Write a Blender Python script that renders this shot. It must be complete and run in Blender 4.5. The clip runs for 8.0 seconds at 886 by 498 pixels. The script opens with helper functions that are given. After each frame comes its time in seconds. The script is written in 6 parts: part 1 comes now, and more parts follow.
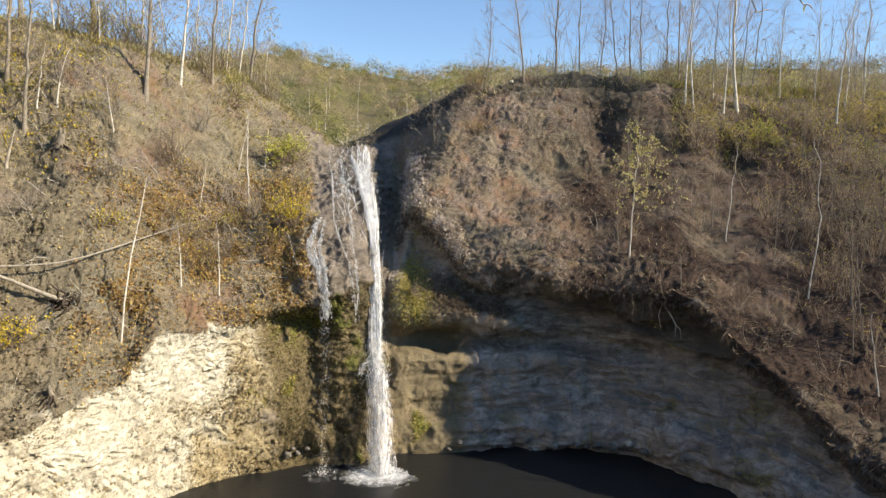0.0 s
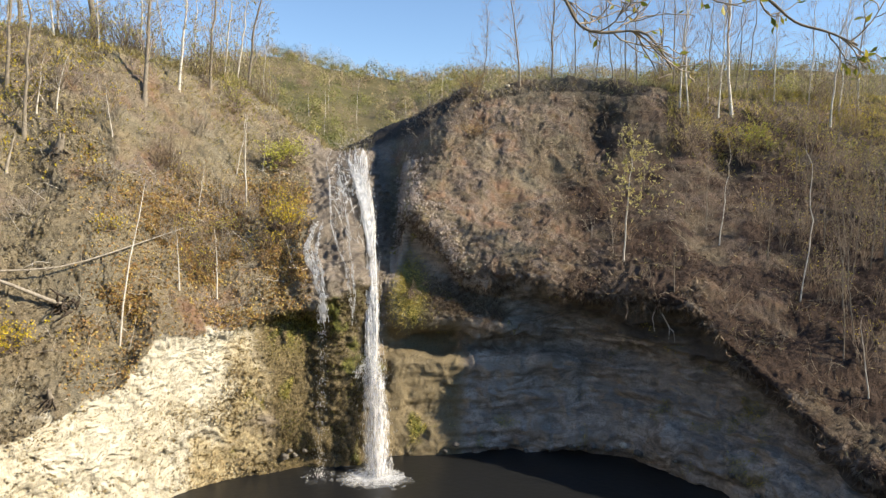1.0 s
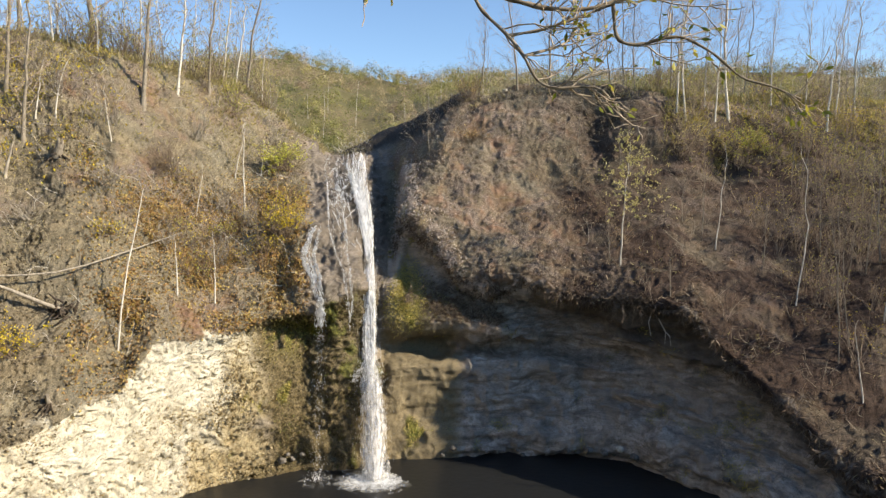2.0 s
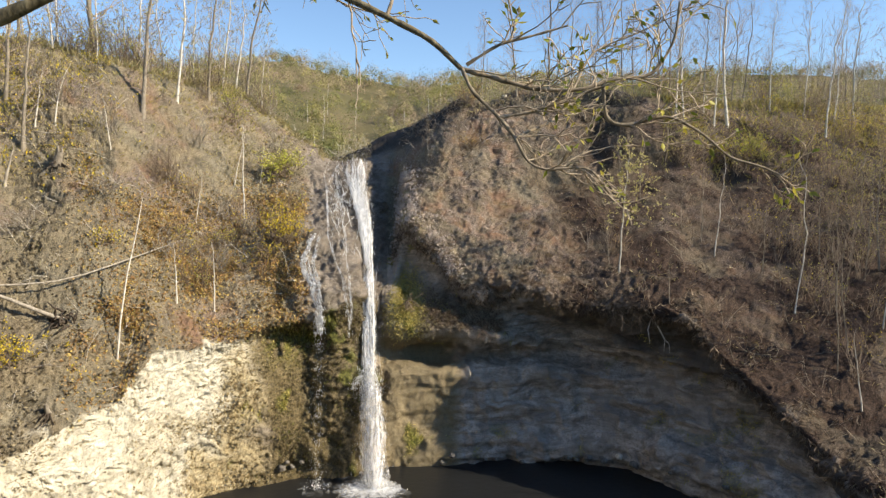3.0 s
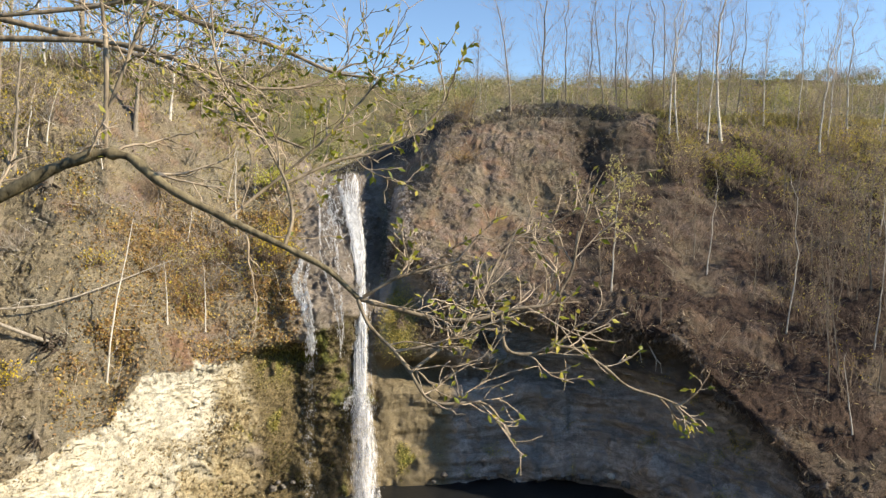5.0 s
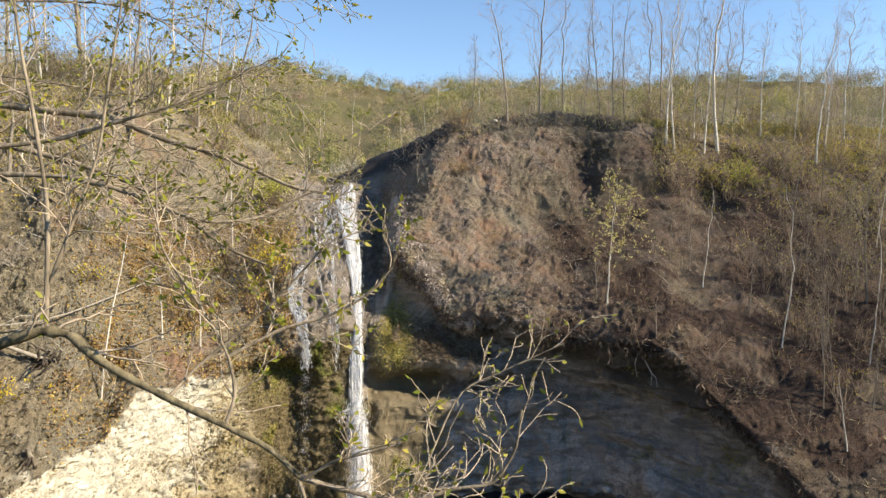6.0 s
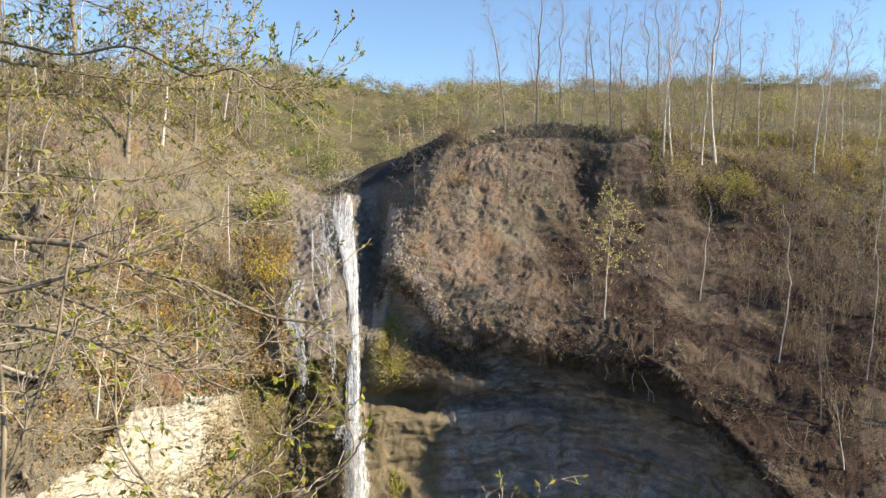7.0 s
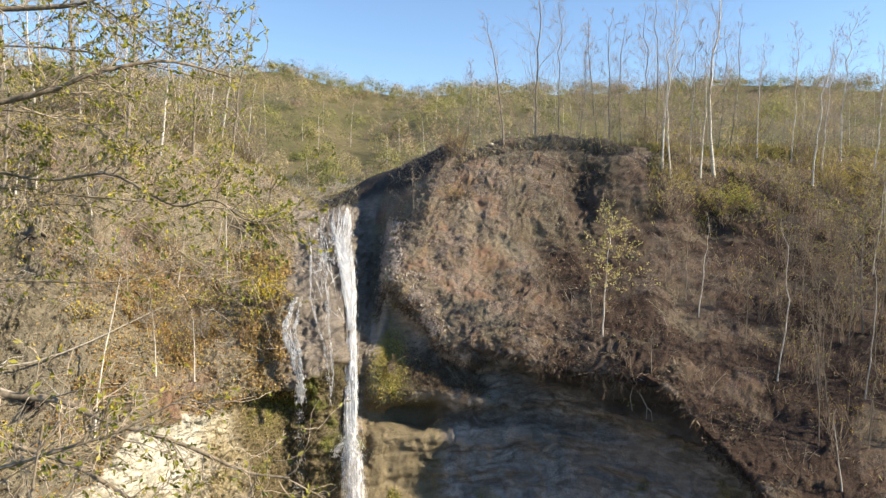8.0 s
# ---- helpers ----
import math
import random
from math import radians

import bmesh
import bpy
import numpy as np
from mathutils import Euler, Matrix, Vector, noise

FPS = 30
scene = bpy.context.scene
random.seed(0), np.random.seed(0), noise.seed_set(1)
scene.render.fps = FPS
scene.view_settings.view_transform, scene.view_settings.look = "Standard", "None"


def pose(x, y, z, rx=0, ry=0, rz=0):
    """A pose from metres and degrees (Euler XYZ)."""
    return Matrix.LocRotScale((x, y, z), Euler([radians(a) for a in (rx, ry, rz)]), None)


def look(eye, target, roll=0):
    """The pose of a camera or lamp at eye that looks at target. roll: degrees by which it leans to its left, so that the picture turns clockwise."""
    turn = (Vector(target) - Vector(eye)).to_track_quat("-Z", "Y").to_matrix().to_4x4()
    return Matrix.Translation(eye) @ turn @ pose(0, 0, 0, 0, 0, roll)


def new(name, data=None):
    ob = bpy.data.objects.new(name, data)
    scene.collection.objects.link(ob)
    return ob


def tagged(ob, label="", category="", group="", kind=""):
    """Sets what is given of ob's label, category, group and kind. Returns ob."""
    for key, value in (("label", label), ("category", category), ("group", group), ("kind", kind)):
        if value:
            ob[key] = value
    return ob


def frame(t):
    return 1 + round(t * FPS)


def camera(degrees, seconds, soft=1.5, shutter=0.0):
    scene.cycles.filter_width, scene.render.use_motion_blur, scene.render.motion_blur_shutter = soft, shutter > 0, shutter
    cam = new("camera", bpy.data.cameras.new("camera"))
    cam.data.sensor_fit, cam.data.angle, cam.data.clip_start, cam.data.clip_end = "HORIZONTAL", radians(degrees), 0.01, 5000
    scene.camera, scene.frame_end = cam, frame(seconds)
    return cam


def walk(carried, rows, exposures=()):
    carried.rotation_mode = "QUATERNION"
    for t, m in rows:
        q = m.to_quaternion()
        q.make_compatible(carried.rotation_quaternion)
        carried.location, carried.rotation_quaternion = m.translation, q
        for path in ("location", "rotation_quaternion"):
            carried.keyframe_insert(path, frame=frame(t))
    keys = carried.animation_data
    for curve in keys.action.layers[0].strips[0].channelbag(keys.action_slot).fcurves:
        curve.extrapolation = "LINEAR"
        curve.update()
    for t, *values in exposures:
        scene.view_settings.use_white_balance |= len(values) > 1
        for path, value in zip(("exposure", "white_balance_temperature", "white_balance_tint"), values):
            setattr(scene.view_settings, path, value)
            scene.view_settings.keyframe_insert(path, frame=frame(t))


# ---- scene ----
cam = camera(66.9, 8.0, soft=1.4)
METRES, EYE, TILT, LEAN, TURN = 4.5, 13.6, -4.0, 0.0, 0.0
ROWS = [
    (0.0, 0.0, 0.0, 0.0, 0.0, 0.0, -0.0),
    (0.5, 0.0158, -0.0409, 0.0135, -0.01, 0.05, 0.03),
    (1.0, 0.0473, -0.0749, 0.0288, -0.01, 0.1, 0.06),
    (1.5, 0.0699, -0.1007, 0.0432, -0.04, 0.16, 0.02),
    (3.0, 0.0829, -0.1166, 0.1318, -0.06, 0.39, 0.07),
    (3.5, 0.104, -0.1201, 0.1777, -0.08, 0.45, 0.06),
    (4.0, 0.1244, -0.1188, 0.2236, -0.09, 0.5, 0.07),
    (4.5, 0.1477, -0.1179, 0.2708, -0.1, 0.58, 0.07),
    (6.0, 0.2246, -0.1143, 0.4928, -0.13, 0.6, 0.02),
    (6.5, 0.2442, -0.1131, 0.5744, -0.14, 0.64, 0.08),
    (7.0, 0.258, -0.1078, 0.6653, -0.17, 0.66, 0.09),
    (7.5, 0.2784, -0.1072, 0.7588, -0.14, 0.66, 0.08),
    (8.0, 0.2877, -0.1032, 0.8725, -0.13, 0.67, 0.1),
]
walk(cam, [(t, pose(0, 0, EYE, TILT, LEAN, TURN) @ pose(METRES * x, METRES * y, METRES * z, 90 + pitch, roll, yaw)) for t, x, y, z, yaw, pitch, roll in ROWS], exposures=[(0.0, 0.84, 7100, 11), (4.0, 0.84, 7120, 11), (8.0, 0.96, 7060, 11)])

# ---- light ----
SUN_TO = Vector((0.84, -0.22, 0.50)).normalized()
SUN_ELEV = math.asin(SUN_TO.z)
world = bpy.data.worlds.new("sky")
scene.world = world
world.use_nodes = True
wn = world.node_tree
sky = wn.nodes.new("ShaderNodeTexSky")
sky.sky_type = "NISHITA"
sky.sun_disc = False
sky.sun_elevation = SUN_ELEV
sky.sun_rotation = math.atan2(SUN_TO.x, SUN_TO.y)
sky.air_density, sky.dust_density, sky.ozone_density = 1.0, 0.0, 5.0
background = wn.nodes["Background"]
background.inputs["Strength"].default_value = 0.122
wn.links.new(sky.outputs[0], background.inputs["Color"])
sun_data = bpy.data.lights.new("sun", "SUN")
sun_data.energy, sun_data.angle, sun_data.color = 4.8, radians(0.53), (1.0, 0.90, 0.74)
sun = new("sun", sun_data)
sun.matrix_world = look(SUN_TO * 200, (0, 0, 0))

# ---- noise on arrays ----


def lattice(i, j, k, seed):
    h = (i * 374761393 + j * 668265263 + k * 2147483647 + seed * 144665) & 0xFFFFFFFF
    h = ((h ^ (h >> 13)) * 1274126177) & 0xFFFFFFFF
    h = ((h ^ (h >> 16)) * 2246822519) & 0xFFFFFFFF
    return ((h ^ (h >> 15)) & 0xFFFFFF) / 0xFFFFFF


def grain(p, seed=0):
    """Smooth value noise in -1..1 of an (n, 3) array."""
    b = np.floor(p).astype(np.int64)
    f = p - b
    f = f * f * f * (f * (f * 6 - 15) + 10)
    out = 0
    for di in (0, 1):
        for dj in (0, 1):
            for dk in (0, 1):
                w = np.where(di, f[:, 0], 1 - f[:, 0]) * np.where(dj, f[:, 1], 1 - f[:, 1]) * np.where(dk, f[:, 2], 1 - f[:, 2])
                out = out + w * lattice(b[:, 0] + di, b[:, 1] + dj, b[:, 2] + dk, seed)
    return out * 2 - 1


def fbm(p, size, octaves=4, seed=0, ridged=False):
    total, amp, q = 0, 1.0, p / size
    for o in range(octaves):
        n = grain(q + 17.3 * o, seed + o)
        total = total + amp * ((1 - 2 * np.abs(n)) if ridged else n)
        amp, q = amp * 0.5, q * 2.03
    return total


def step(a, b, x):
    t = np.clip((x - a) / (b - a), 0, 1)
    return t * t * (3 - 2 * t)


# ---- materials ----


class Nodes:
    """A short way to write a node material."""

    def __init__(self, name):
        self.m = bpy.data.materials.new(name)
        self.m.use_nodes = True
        self.t = self.m.node_tree
        self.b = self.t.nodes["Principled BSDF"]
        self.out = self.t.nodes["Material Output"]
        self.co = self.t.nodes.new("ShaderNodeTexCoord").outputs["Object"]

    def node(self, kind, **sets):
        n = self.t.nodes.new(kind)
        for key, v in sets.items():
            setattr(n, key, v)
        return n

    def put(self, v, socket):
        if isinstance(v, bpy.types.NodeSocket):
            self.t.links.new(v, socket)
        elif isinstance(v, tuple) and len(v) == 3 and socket.type == "RGBA":
            socket.default_value = (*v, 1)
        else:
            socket.default_value = v

    def noise(self, scale, detail=4, rough=0.55, stretch=None, distort=0.0):
        n = self.node("ShaderNodeTexNoise")
        n.inputs["Scale"].default_value = scale
        n.inputs["Detail"].default_value = detail
        n.inputs["Roughness"].default_value = rough
        n.inputs["Distortion"].default_value = distort
        co = self.co
        if stretch:
            mp = self.node("ShaderNodeMapping")
            mp.inputs["Scale"].default_value = stretch
            self.t.links.new(co, mp.inputs["Vector"])
            co = mp.outputs[0]
        self.t.links.new(co, n.inputs["Vector"])
        return n.outputs[0]

    def ramp(self, v, lo, hi, a=0.0, b=1.0):
        n = self.node("ShaderNodeMapRange")
        self.put(v, n.inputs[0])
        for i, x in enumerate((lo, hi, a, b)):
            n.inputs[i + 1].default_value = x
        return n.outputs[0]

    def mix(self, f, a, b, blend="MIX"):
        n = self.node("ShaderNodeMix", data_type="RGBA", blend_type=blend)
        self.put(f, n.inputs[0])
        self.put(a, n.inputs[6])
        self.put(b, n.inputs[7])
        return n.outputs[2]

    def math(self, op, a, b=0.0):
        n = self.node("ShaderNodeMath", operation=op)
        self.put(a, n.inputs[0])
        self.put(b, n.inputs[1])
        return n.outputs[0]

    def attr(self, name):
        return self.node("ShaderNodeAttribute", attribute_name=name).outputs["Fac"]

    def random(self):
        return self.node("ShaderNodeObjectInfo").outputs["Random"]

    def island(self):
        return self.node("ShaderNodeNewGeometry").outputs["Random Per Island"]

    def bump(self, height, strength=0.5, distance=0.05):
        n = self.node("ShaderNodeBump")
        n.inputs["Strength"].default_value = strength
        n.inputs["Distance"].default_value = distance
        self.put(height, n.inputs["Height"])
        self.t.links.new(n.outputs[0], self.b.inputs["Normal"])

    def done(self, colour, rough=0.9, spec=0.3):
        self.put(colour, self.b.inputs["Base Color"])
        self.put(rough, self.b.inputs["Roughness"])
        self.b.inputs["Specular IOR Level"].default_value = spec
        return self.m


def earth_material():
    n = Nodes("gorge_earth")
    coarse, mid, fine = n.noise(0.35, 5), n.noise(1.7, 5, 0.6), n.noise(9, 4, 0.65)
    speck = n.noise(26, 3, 0.7)
    soil = n.mix(n.ramp(mid, 0.35, 0.65), (0.110, 0.090, 0.056), (0.245, 0.202, 0.130))
    soil = n.mix(n.ramp(coarse, 0.40, 0.65), soil, (0.165, 0.152, 0.115))
    soil = n.mix(n.ramp(speck, 0.53, 0.66, 0, 0.9), soil, (0.36, 0.31, 0.21))
    soil = n.mix(n.ramp(speck, 0.47, 0.36, 0, 0.85), soil, (0.045, 0.036, 0.024))
    ledge = n.noise(0.9, 5, 0.65, stretch=(0.6, 0.6, 1.9), distort=0.7)
    soil = n.mix(n.ramp(ledge, 0.53, 0.66, 0, 0.65), soil, (0.090, 0.080, 0.058))
    soil = n.mix(n.ramp(ledge, 0.44, 0.34, 0, 0.6), soil, (0.30, 0.262, 0.178))
    chips = n.noise(60, 2, 0.6)
    soil = n.mix(n.ramp(chips, 0.60, 0.70, 0, 0.8), soil, (0.42, 0.36, 0.25))
    litter = n.mix(n.ramp(fine, 0.35, 0.62), (0.062, 0.046, 0.038), (0.19, 0.145, 0.115))
    litter = n.mix(n.ramp(speck, 0.53, 0.64), litter, (0.42, 0.345, 0.285))
    litter = n.mix(n.ramp(chips, 0.60, 0.68, 0, 0.85), litter, (0.52, 0.45, 0.39))
    litter = n.mix(n.ramp(speck, 0.46, 0.35, 0, 0.8), litter, (0.035, 0.028, 0.022))
    tint = n.noise(0.55, 4, 0.6, distort=0.8)
    litter = n.mix(n.ramp(tint, 0.50, 0.64, 0, 0.7), litter, (0.24, 0.135, 0.08))
    litter = n.mix(n.ramp(tint, 0.46, 0.34, 0, 0.6), litter, (0.10, 0.088, 0.078))
    # humus brown, taken darker still to stand for tree shade and grazing sun
    humus_shade = n.mix(n.ramp(fine, 0.38, 0.64), (0.018, 0.013, 0.010), (0.064, 0.040, 0.028))
    humus_shade = n.mix(n.ramp(speck, 0.54, 0.64), humus_shade, (0.105, 0.066, 0.045))
    litter = n.mix(n.ramp(mid, 0.45, 0.7, 0.0, 0.6), litter, (0.15, 0.12, 0.055))
    strata = n.noise(1.0, 7, 0.68, stretch=(0.55, 0.55, 1.8), distort=1.2)
    rock = n.mix(n.ramp(strata, 0.38, 0.62), (0.235, 0.20, 0.165), (0.58, 0.50, 0.42))
    rock = n.mix(n.ramp(fine, 0.5, 0.72, 0, 0.7), rock, (0.11, 0.096, 0.078))
    rock = n.mix(n.ramp(speck, 0.55, 0.68, 0, 0.5), rock, (0.50, 0.44, 0.37))
    rock = n.mix(n.ramp(mid, 0.50, 0.66, 0, 0.6), rock, (0.155, 0.135, 0.115))
    rock = n.mix(n.ramp(coarse, 0.48, 0.62, 0, 0.5), rock, (0.35, 0.30, 0.245))
    pale = n.mix(n.ramp(mid, 0.38, 0.62), (0.50, 0.47, 0.375), (0.71, 0.68, 0.57))
    pale = n.mix(n.ramp(fine, 0.62, 0.72, 0, 0.8), pale, (0.27, 0.21, 0.12))
    # dark specks painted for the shade in small pits
    pale = n.mix(n.ramp(n.noise(9, 5, 0.75, stretch=(0.7, 0.7, 1.5), distort=0.4), 0.375, 0.335, 0, 0.85), pale, (0.12, 0.095, 0.055))
    pale = n.mix(n.ramp(speck, 0.43, 0.34, 0, 0.7), pale, (0.16, 0.13, 0.075))
    ochre = n.mix(n.ramp(mid, 0.38, 0.6), (0.35, 0.285, 0.165), (0.50, 0.43, 0.27))
    pale = n.mix(n.attr("ochre"), pale, n.mix(n.ramp(fine, 0.5, 0.7), ochre, (0.20, 0.15, 0.08)))
    moss = n.mix(n.ramp(fine, 0.35, 0.65), (0.06, 0.065, 0.018), (0.22, 0.22, 0.045))
    col = n.mix(n.attr("litter"), soil, litter)
    col = n.mix(n.attr("humus_shade"), col, humus_shade)
    col = n.mix(n.attr("rock"), col, rock)
    # near-black brown painted for shade as well as for dark soil
    col = n.mix(n.attr("shade_soil"), col, n.mix(n.ramp(fine, 0.4, 0.65), (0.030, 0.026, 0.021), (0.075, 0.062, 0.050)))
    col = n.mix(n.attr("pale"), col, pale)
    umber = n.mix(n.ramp(fine, 0.36, 0.64), (0.052, 0.042, 0.020), (0.20, 0.155, 0.075))
    umber = n.mix(n.ramp(speck, 0.56, 0.68), umber, (0.30, 0.24, 0.135))
    col = n.mix(n.attr("umber"), col, umber)
    col = n.mix(n.attr("moss"), col, moss)
    wet = n.attr("wet")
    col = n.mix(n.math("MULTIPLY", wet, 0.55), col, (0.050, 0.041, 0.030))
    n.bump(n.math("ADD", fine, n.math("ADD", n.math("MULTIPLY", speck, 0.7), n.math("MULTIPLY", n.noise(13, 5, 0.75), 0.2))), 0.75, 0.10)
    return n.done(col, n.ramp(wet, 0, 1, 0.95, 0.35), 0.3)


def grass_ground_material():
    n = Nodes("far_ground")
    a, b = n.noise(0.05, 5), n.noise(0.8, 5, 0.6)
    col = n.mix(n.ramp(a, 0.35, 0.65), (0.10, 0.095, 0.04), (0.17, 0.14, 0.075))
    col = n.mix(n.ramp(b, 0.4, 0.7), col, (0.08, 0.07, 0.035))
    n.bump(b, 0.6, 0.3)
    return n.done(col, 0.95, 0.2)


def pool_material():
    n = Nodes("pool_water")
    r = n.noise(3.0, 3, 0.6)
    n.bump(r, 0.22, 0.05)
    n.b.inputs["IOR"].default_value = 1.33
    return n.done((0.016, 0.017, 0.018), 0.32, 0.45)


def fall_material(name, density, streak, solid=False, through_light=0.45, run=(3.6, 3.6, 0.20)):
    n = Nodes(name)
    s = n.noise(streak, 5, 0.65, stretch=run)
    f = n.noise(9.0, 4, 0.7, stretch=tuple(min(x, 2.0) for x in run))
    a = n.math("ADD", n.math("MULTIPLY", s, 0.65), n.math("MULTIPLY", f, 0.35))
    if not solid:
        n.put(n.ramp(a, 0.38, 0.62, 1.2 * density - 0.45, 0.45 + 0.75 * density), n.b.inputs["Alpha"])
    col = n.mix(n.ramp(a, 0.42, 0.62), (0.74, 0.77, 0.80), (0.97, 0.97, 0.97))
    n.done(col, 0.5, 0.3)
    tr = n.node("ShaderNodeBsdfTranslucent")
    n.put(col, tr.inputs["Color"])
    mx = n.node("ShaderNodeMixShader")
    mx.inputs[0].default_value = through_light if solid else 0.0
    n.t.links.new(n.b.outputs[0], mx.inputs[1])
    n.t.links.new(tr.outputs[0], mx.inputs[2])
    n.t.links.new(mx.outputs[0], n.out.inputs["Surface"])
    return n.m


def bark_material(name, dark, light, scale=14, bands=0.0):
    n = Nodes(name)
    a = n.noise(scale, 5, 0.65, stretch=(1, 1, 0.35))
    b = n.noise(scale * 0.25, 3, 0.6)
    col = n.mix(n.ramp(a, 0.36, 0.64), dark, light)
    col = n.mix(n.ramp(b, 0.5, 0.75, 0, 0.6), col, tuple(c * 0.55 for c in light))
    if bands:
        h = n.noise(3.2, 4, 0.7, stretch=(0.8, 0.8, 5.0))
        col = n.mix(n.ramp(h, 0.58, 0.66, 0, bands), col, (0.05, 0.04, 0.035))
    n.bump(a, 0.5, 0.02)
    return n.done(col, 0.85, 0.25)


def leaf_material(name, stops, gloss=0.5):
    """Leaves that vary from piece to piece."""
    n = Nodes(name)
    r = n.island()
    col = stops[0]
    for i, c in enumerate(stops[1:]):
        col = n.mix(n.ramp(r, (i + 0.3) / len(stops), (i + 1.0) / len(stops)), col, c)
    v = n.noise(0.6, 4)
    col = n.mix(n.ramp(v, 0.4, 0.65, 0, 0.5), col, tuple(x * 0.6 for x in stops[0]))
    n.done(col, gloss, 0.25)
    tr = n.node("ShaderNodeBsdfTranslucent")
    n.put(col, tr.inputs["Color"])
    mx = n.node("ShaderNodeMixShader")
    mx.inputs[0].default_value = 0.35
    n.t.links.new(n.b.outputs[0], mx.inputs[1])
    n.t.links.new(tr.outputs[0], mx.inputs[2])
    n.t.links.new(mx.outputs[0], n.out.inputs["Surface"])
    return n.m


EARTH = earth_material()
FAR_GROUND = grass_ground_material()
POOL = pool_material()
FALL_THREAD = fall_material("water_threads", 1.0, 3.0, True)
FALL_BODY = fall_material("white_water_body", 0.36, 3.0)
FALL_THIN = fall_material("thin_white_water", 0.15, 2.6)
FALL_SLIDE = fall_material("sliding_white_water", 0.36, 2.0, run=(4.0, 0.25, 0.35))
FALL_VEIL = fall_material("veil_of_water", 0.10, 2.4)
BARK_PALE = bark_material("pale_birch_bark", (0.44, 0.41, 0.35), (0.70, 0.66, 0.58), 9, 0.8)
BARK_GREY = bark_material("grey_bark", (0.13, 0.11, 0.085), (0.32, 0.28, 0.22))
LOG_BARK = bark_material("weathered_bark", (0.22, 0.19, 0.15), (0.42, 0.38, 0.31), 9)
TWIG_DARK = bark_material("dark_twig_bark", (0.15, 0.11, 0.08), (0.29, 0.23, 0.17), 20)
# paler copy of the twig bark, with sunlight put into its colour
TWIG_SUNLIT = bark_material("sunlit_twig_bark", (0.24, 0.185, 0.145), (0.44, 0.36, 0.29), 20)


def woods_material():
    """Crowns that differ from tree to tree, in October colours."""
    n = Nodes("autumn_woods")
    t, r = n.attr("tone"), n.island()
    col = n.mix(n.ramp(t, 0.16, 0.20), (0.10, 0.125, 0.048), (0.33, 0.305, 0.115))
    col = n.mix(n.ramp(t, 0.34, 0.38), col, (0.40, 0.33, 0.20))
    col = n.mix(n.ramp(t, 0.50, 0.54), col, (0.21, 0.22, 0.075))
    col = n.mix(n.ramp(t, 0.64, 0.68), col, (0.36, 0.275, 0.20))
    col = n.mix(n.ramp(t, 0.82, 0.86), col, (0.52, 0.47, 0.13))
    col = n.mix(n.ramp(r, 0.4, 1.0, 0, 0.15), col, (0.22, 0.19, 0.08))
    leafy = n.noise(0.9, 5, 0.75)
    col = n.mix(n.ramp(leafy, 0.50, 0.36, 0, 0.4), col, (0.09, 0.085, 0.04))
    n.done(col, 0.85, 0.2)
    tr = n.node("ShaderNodeBsdfTranslucent")
    n.put(col, tr.inputs["Color"])
    mx = n.node("ShaderNodeMixShader")
    mx.inputs[0].default_value = 0.22
    n.t.links.new(n.b.outputs[0], mx.inputs[1])
    n.t.links.new(tr.outputs[0], mx.inputs[2])
    n.t.links.new(mx.outputs[0], n.out.inputs["Surface"])
    return n.m


WOODS = woods_material()

# ---- the gorge: one loft through upright sections, placed from pixels to fit the camera's view ----
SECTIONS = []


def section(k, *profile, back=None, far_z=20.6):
    """One upright cut at the bearing k (x over y) from the camera, fitted to its view: outer foot, wall, ledges, lip,
    slope and rim as (y, z).
    """
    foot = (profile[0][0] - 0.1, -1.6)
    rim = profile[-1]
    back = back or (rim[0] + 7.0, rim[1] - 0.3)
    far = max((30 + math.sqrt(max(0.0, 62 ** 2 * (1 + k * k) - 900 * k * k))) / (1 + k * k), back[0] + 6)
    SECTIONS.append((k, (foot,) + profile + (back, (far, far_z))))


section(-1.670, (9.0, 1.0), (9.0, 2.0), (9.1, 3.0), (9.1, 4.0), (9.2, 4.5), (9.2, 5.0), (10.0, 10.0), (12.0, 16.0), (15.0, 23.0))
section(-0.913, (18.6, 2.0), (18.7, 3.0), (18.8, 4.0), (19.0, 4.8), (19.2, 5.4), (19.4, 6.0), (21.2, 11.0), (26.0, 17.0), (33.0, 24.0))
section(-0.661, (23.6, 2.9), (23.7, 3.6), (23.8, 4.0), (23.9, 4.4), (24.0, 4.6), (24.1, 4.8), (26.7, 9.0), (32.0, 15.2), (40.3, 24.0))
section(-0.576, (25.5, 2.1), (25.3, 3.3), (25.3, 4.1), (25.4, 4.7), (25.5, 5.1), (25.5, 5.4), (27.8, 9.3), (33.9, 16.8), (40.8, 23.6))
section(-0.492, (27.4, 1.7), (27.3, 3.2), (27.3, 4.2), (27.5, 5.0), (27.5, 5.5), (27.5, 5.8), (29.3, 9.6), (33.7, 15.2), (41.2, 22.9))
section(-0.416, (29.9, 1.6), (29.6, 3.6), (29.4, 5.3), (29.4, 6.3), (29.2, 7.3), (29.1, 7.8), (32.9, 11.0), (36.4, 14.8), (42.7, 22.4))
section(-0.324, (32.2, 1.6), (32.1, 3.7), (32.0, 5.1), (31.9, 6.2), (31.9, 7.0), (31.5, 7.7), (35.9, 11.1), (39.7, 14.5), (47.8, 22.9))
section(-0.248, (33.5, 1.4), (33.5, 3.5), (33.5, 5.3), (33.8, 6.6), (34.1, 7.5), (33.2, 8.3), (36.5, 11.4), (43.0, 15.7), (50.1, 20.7))
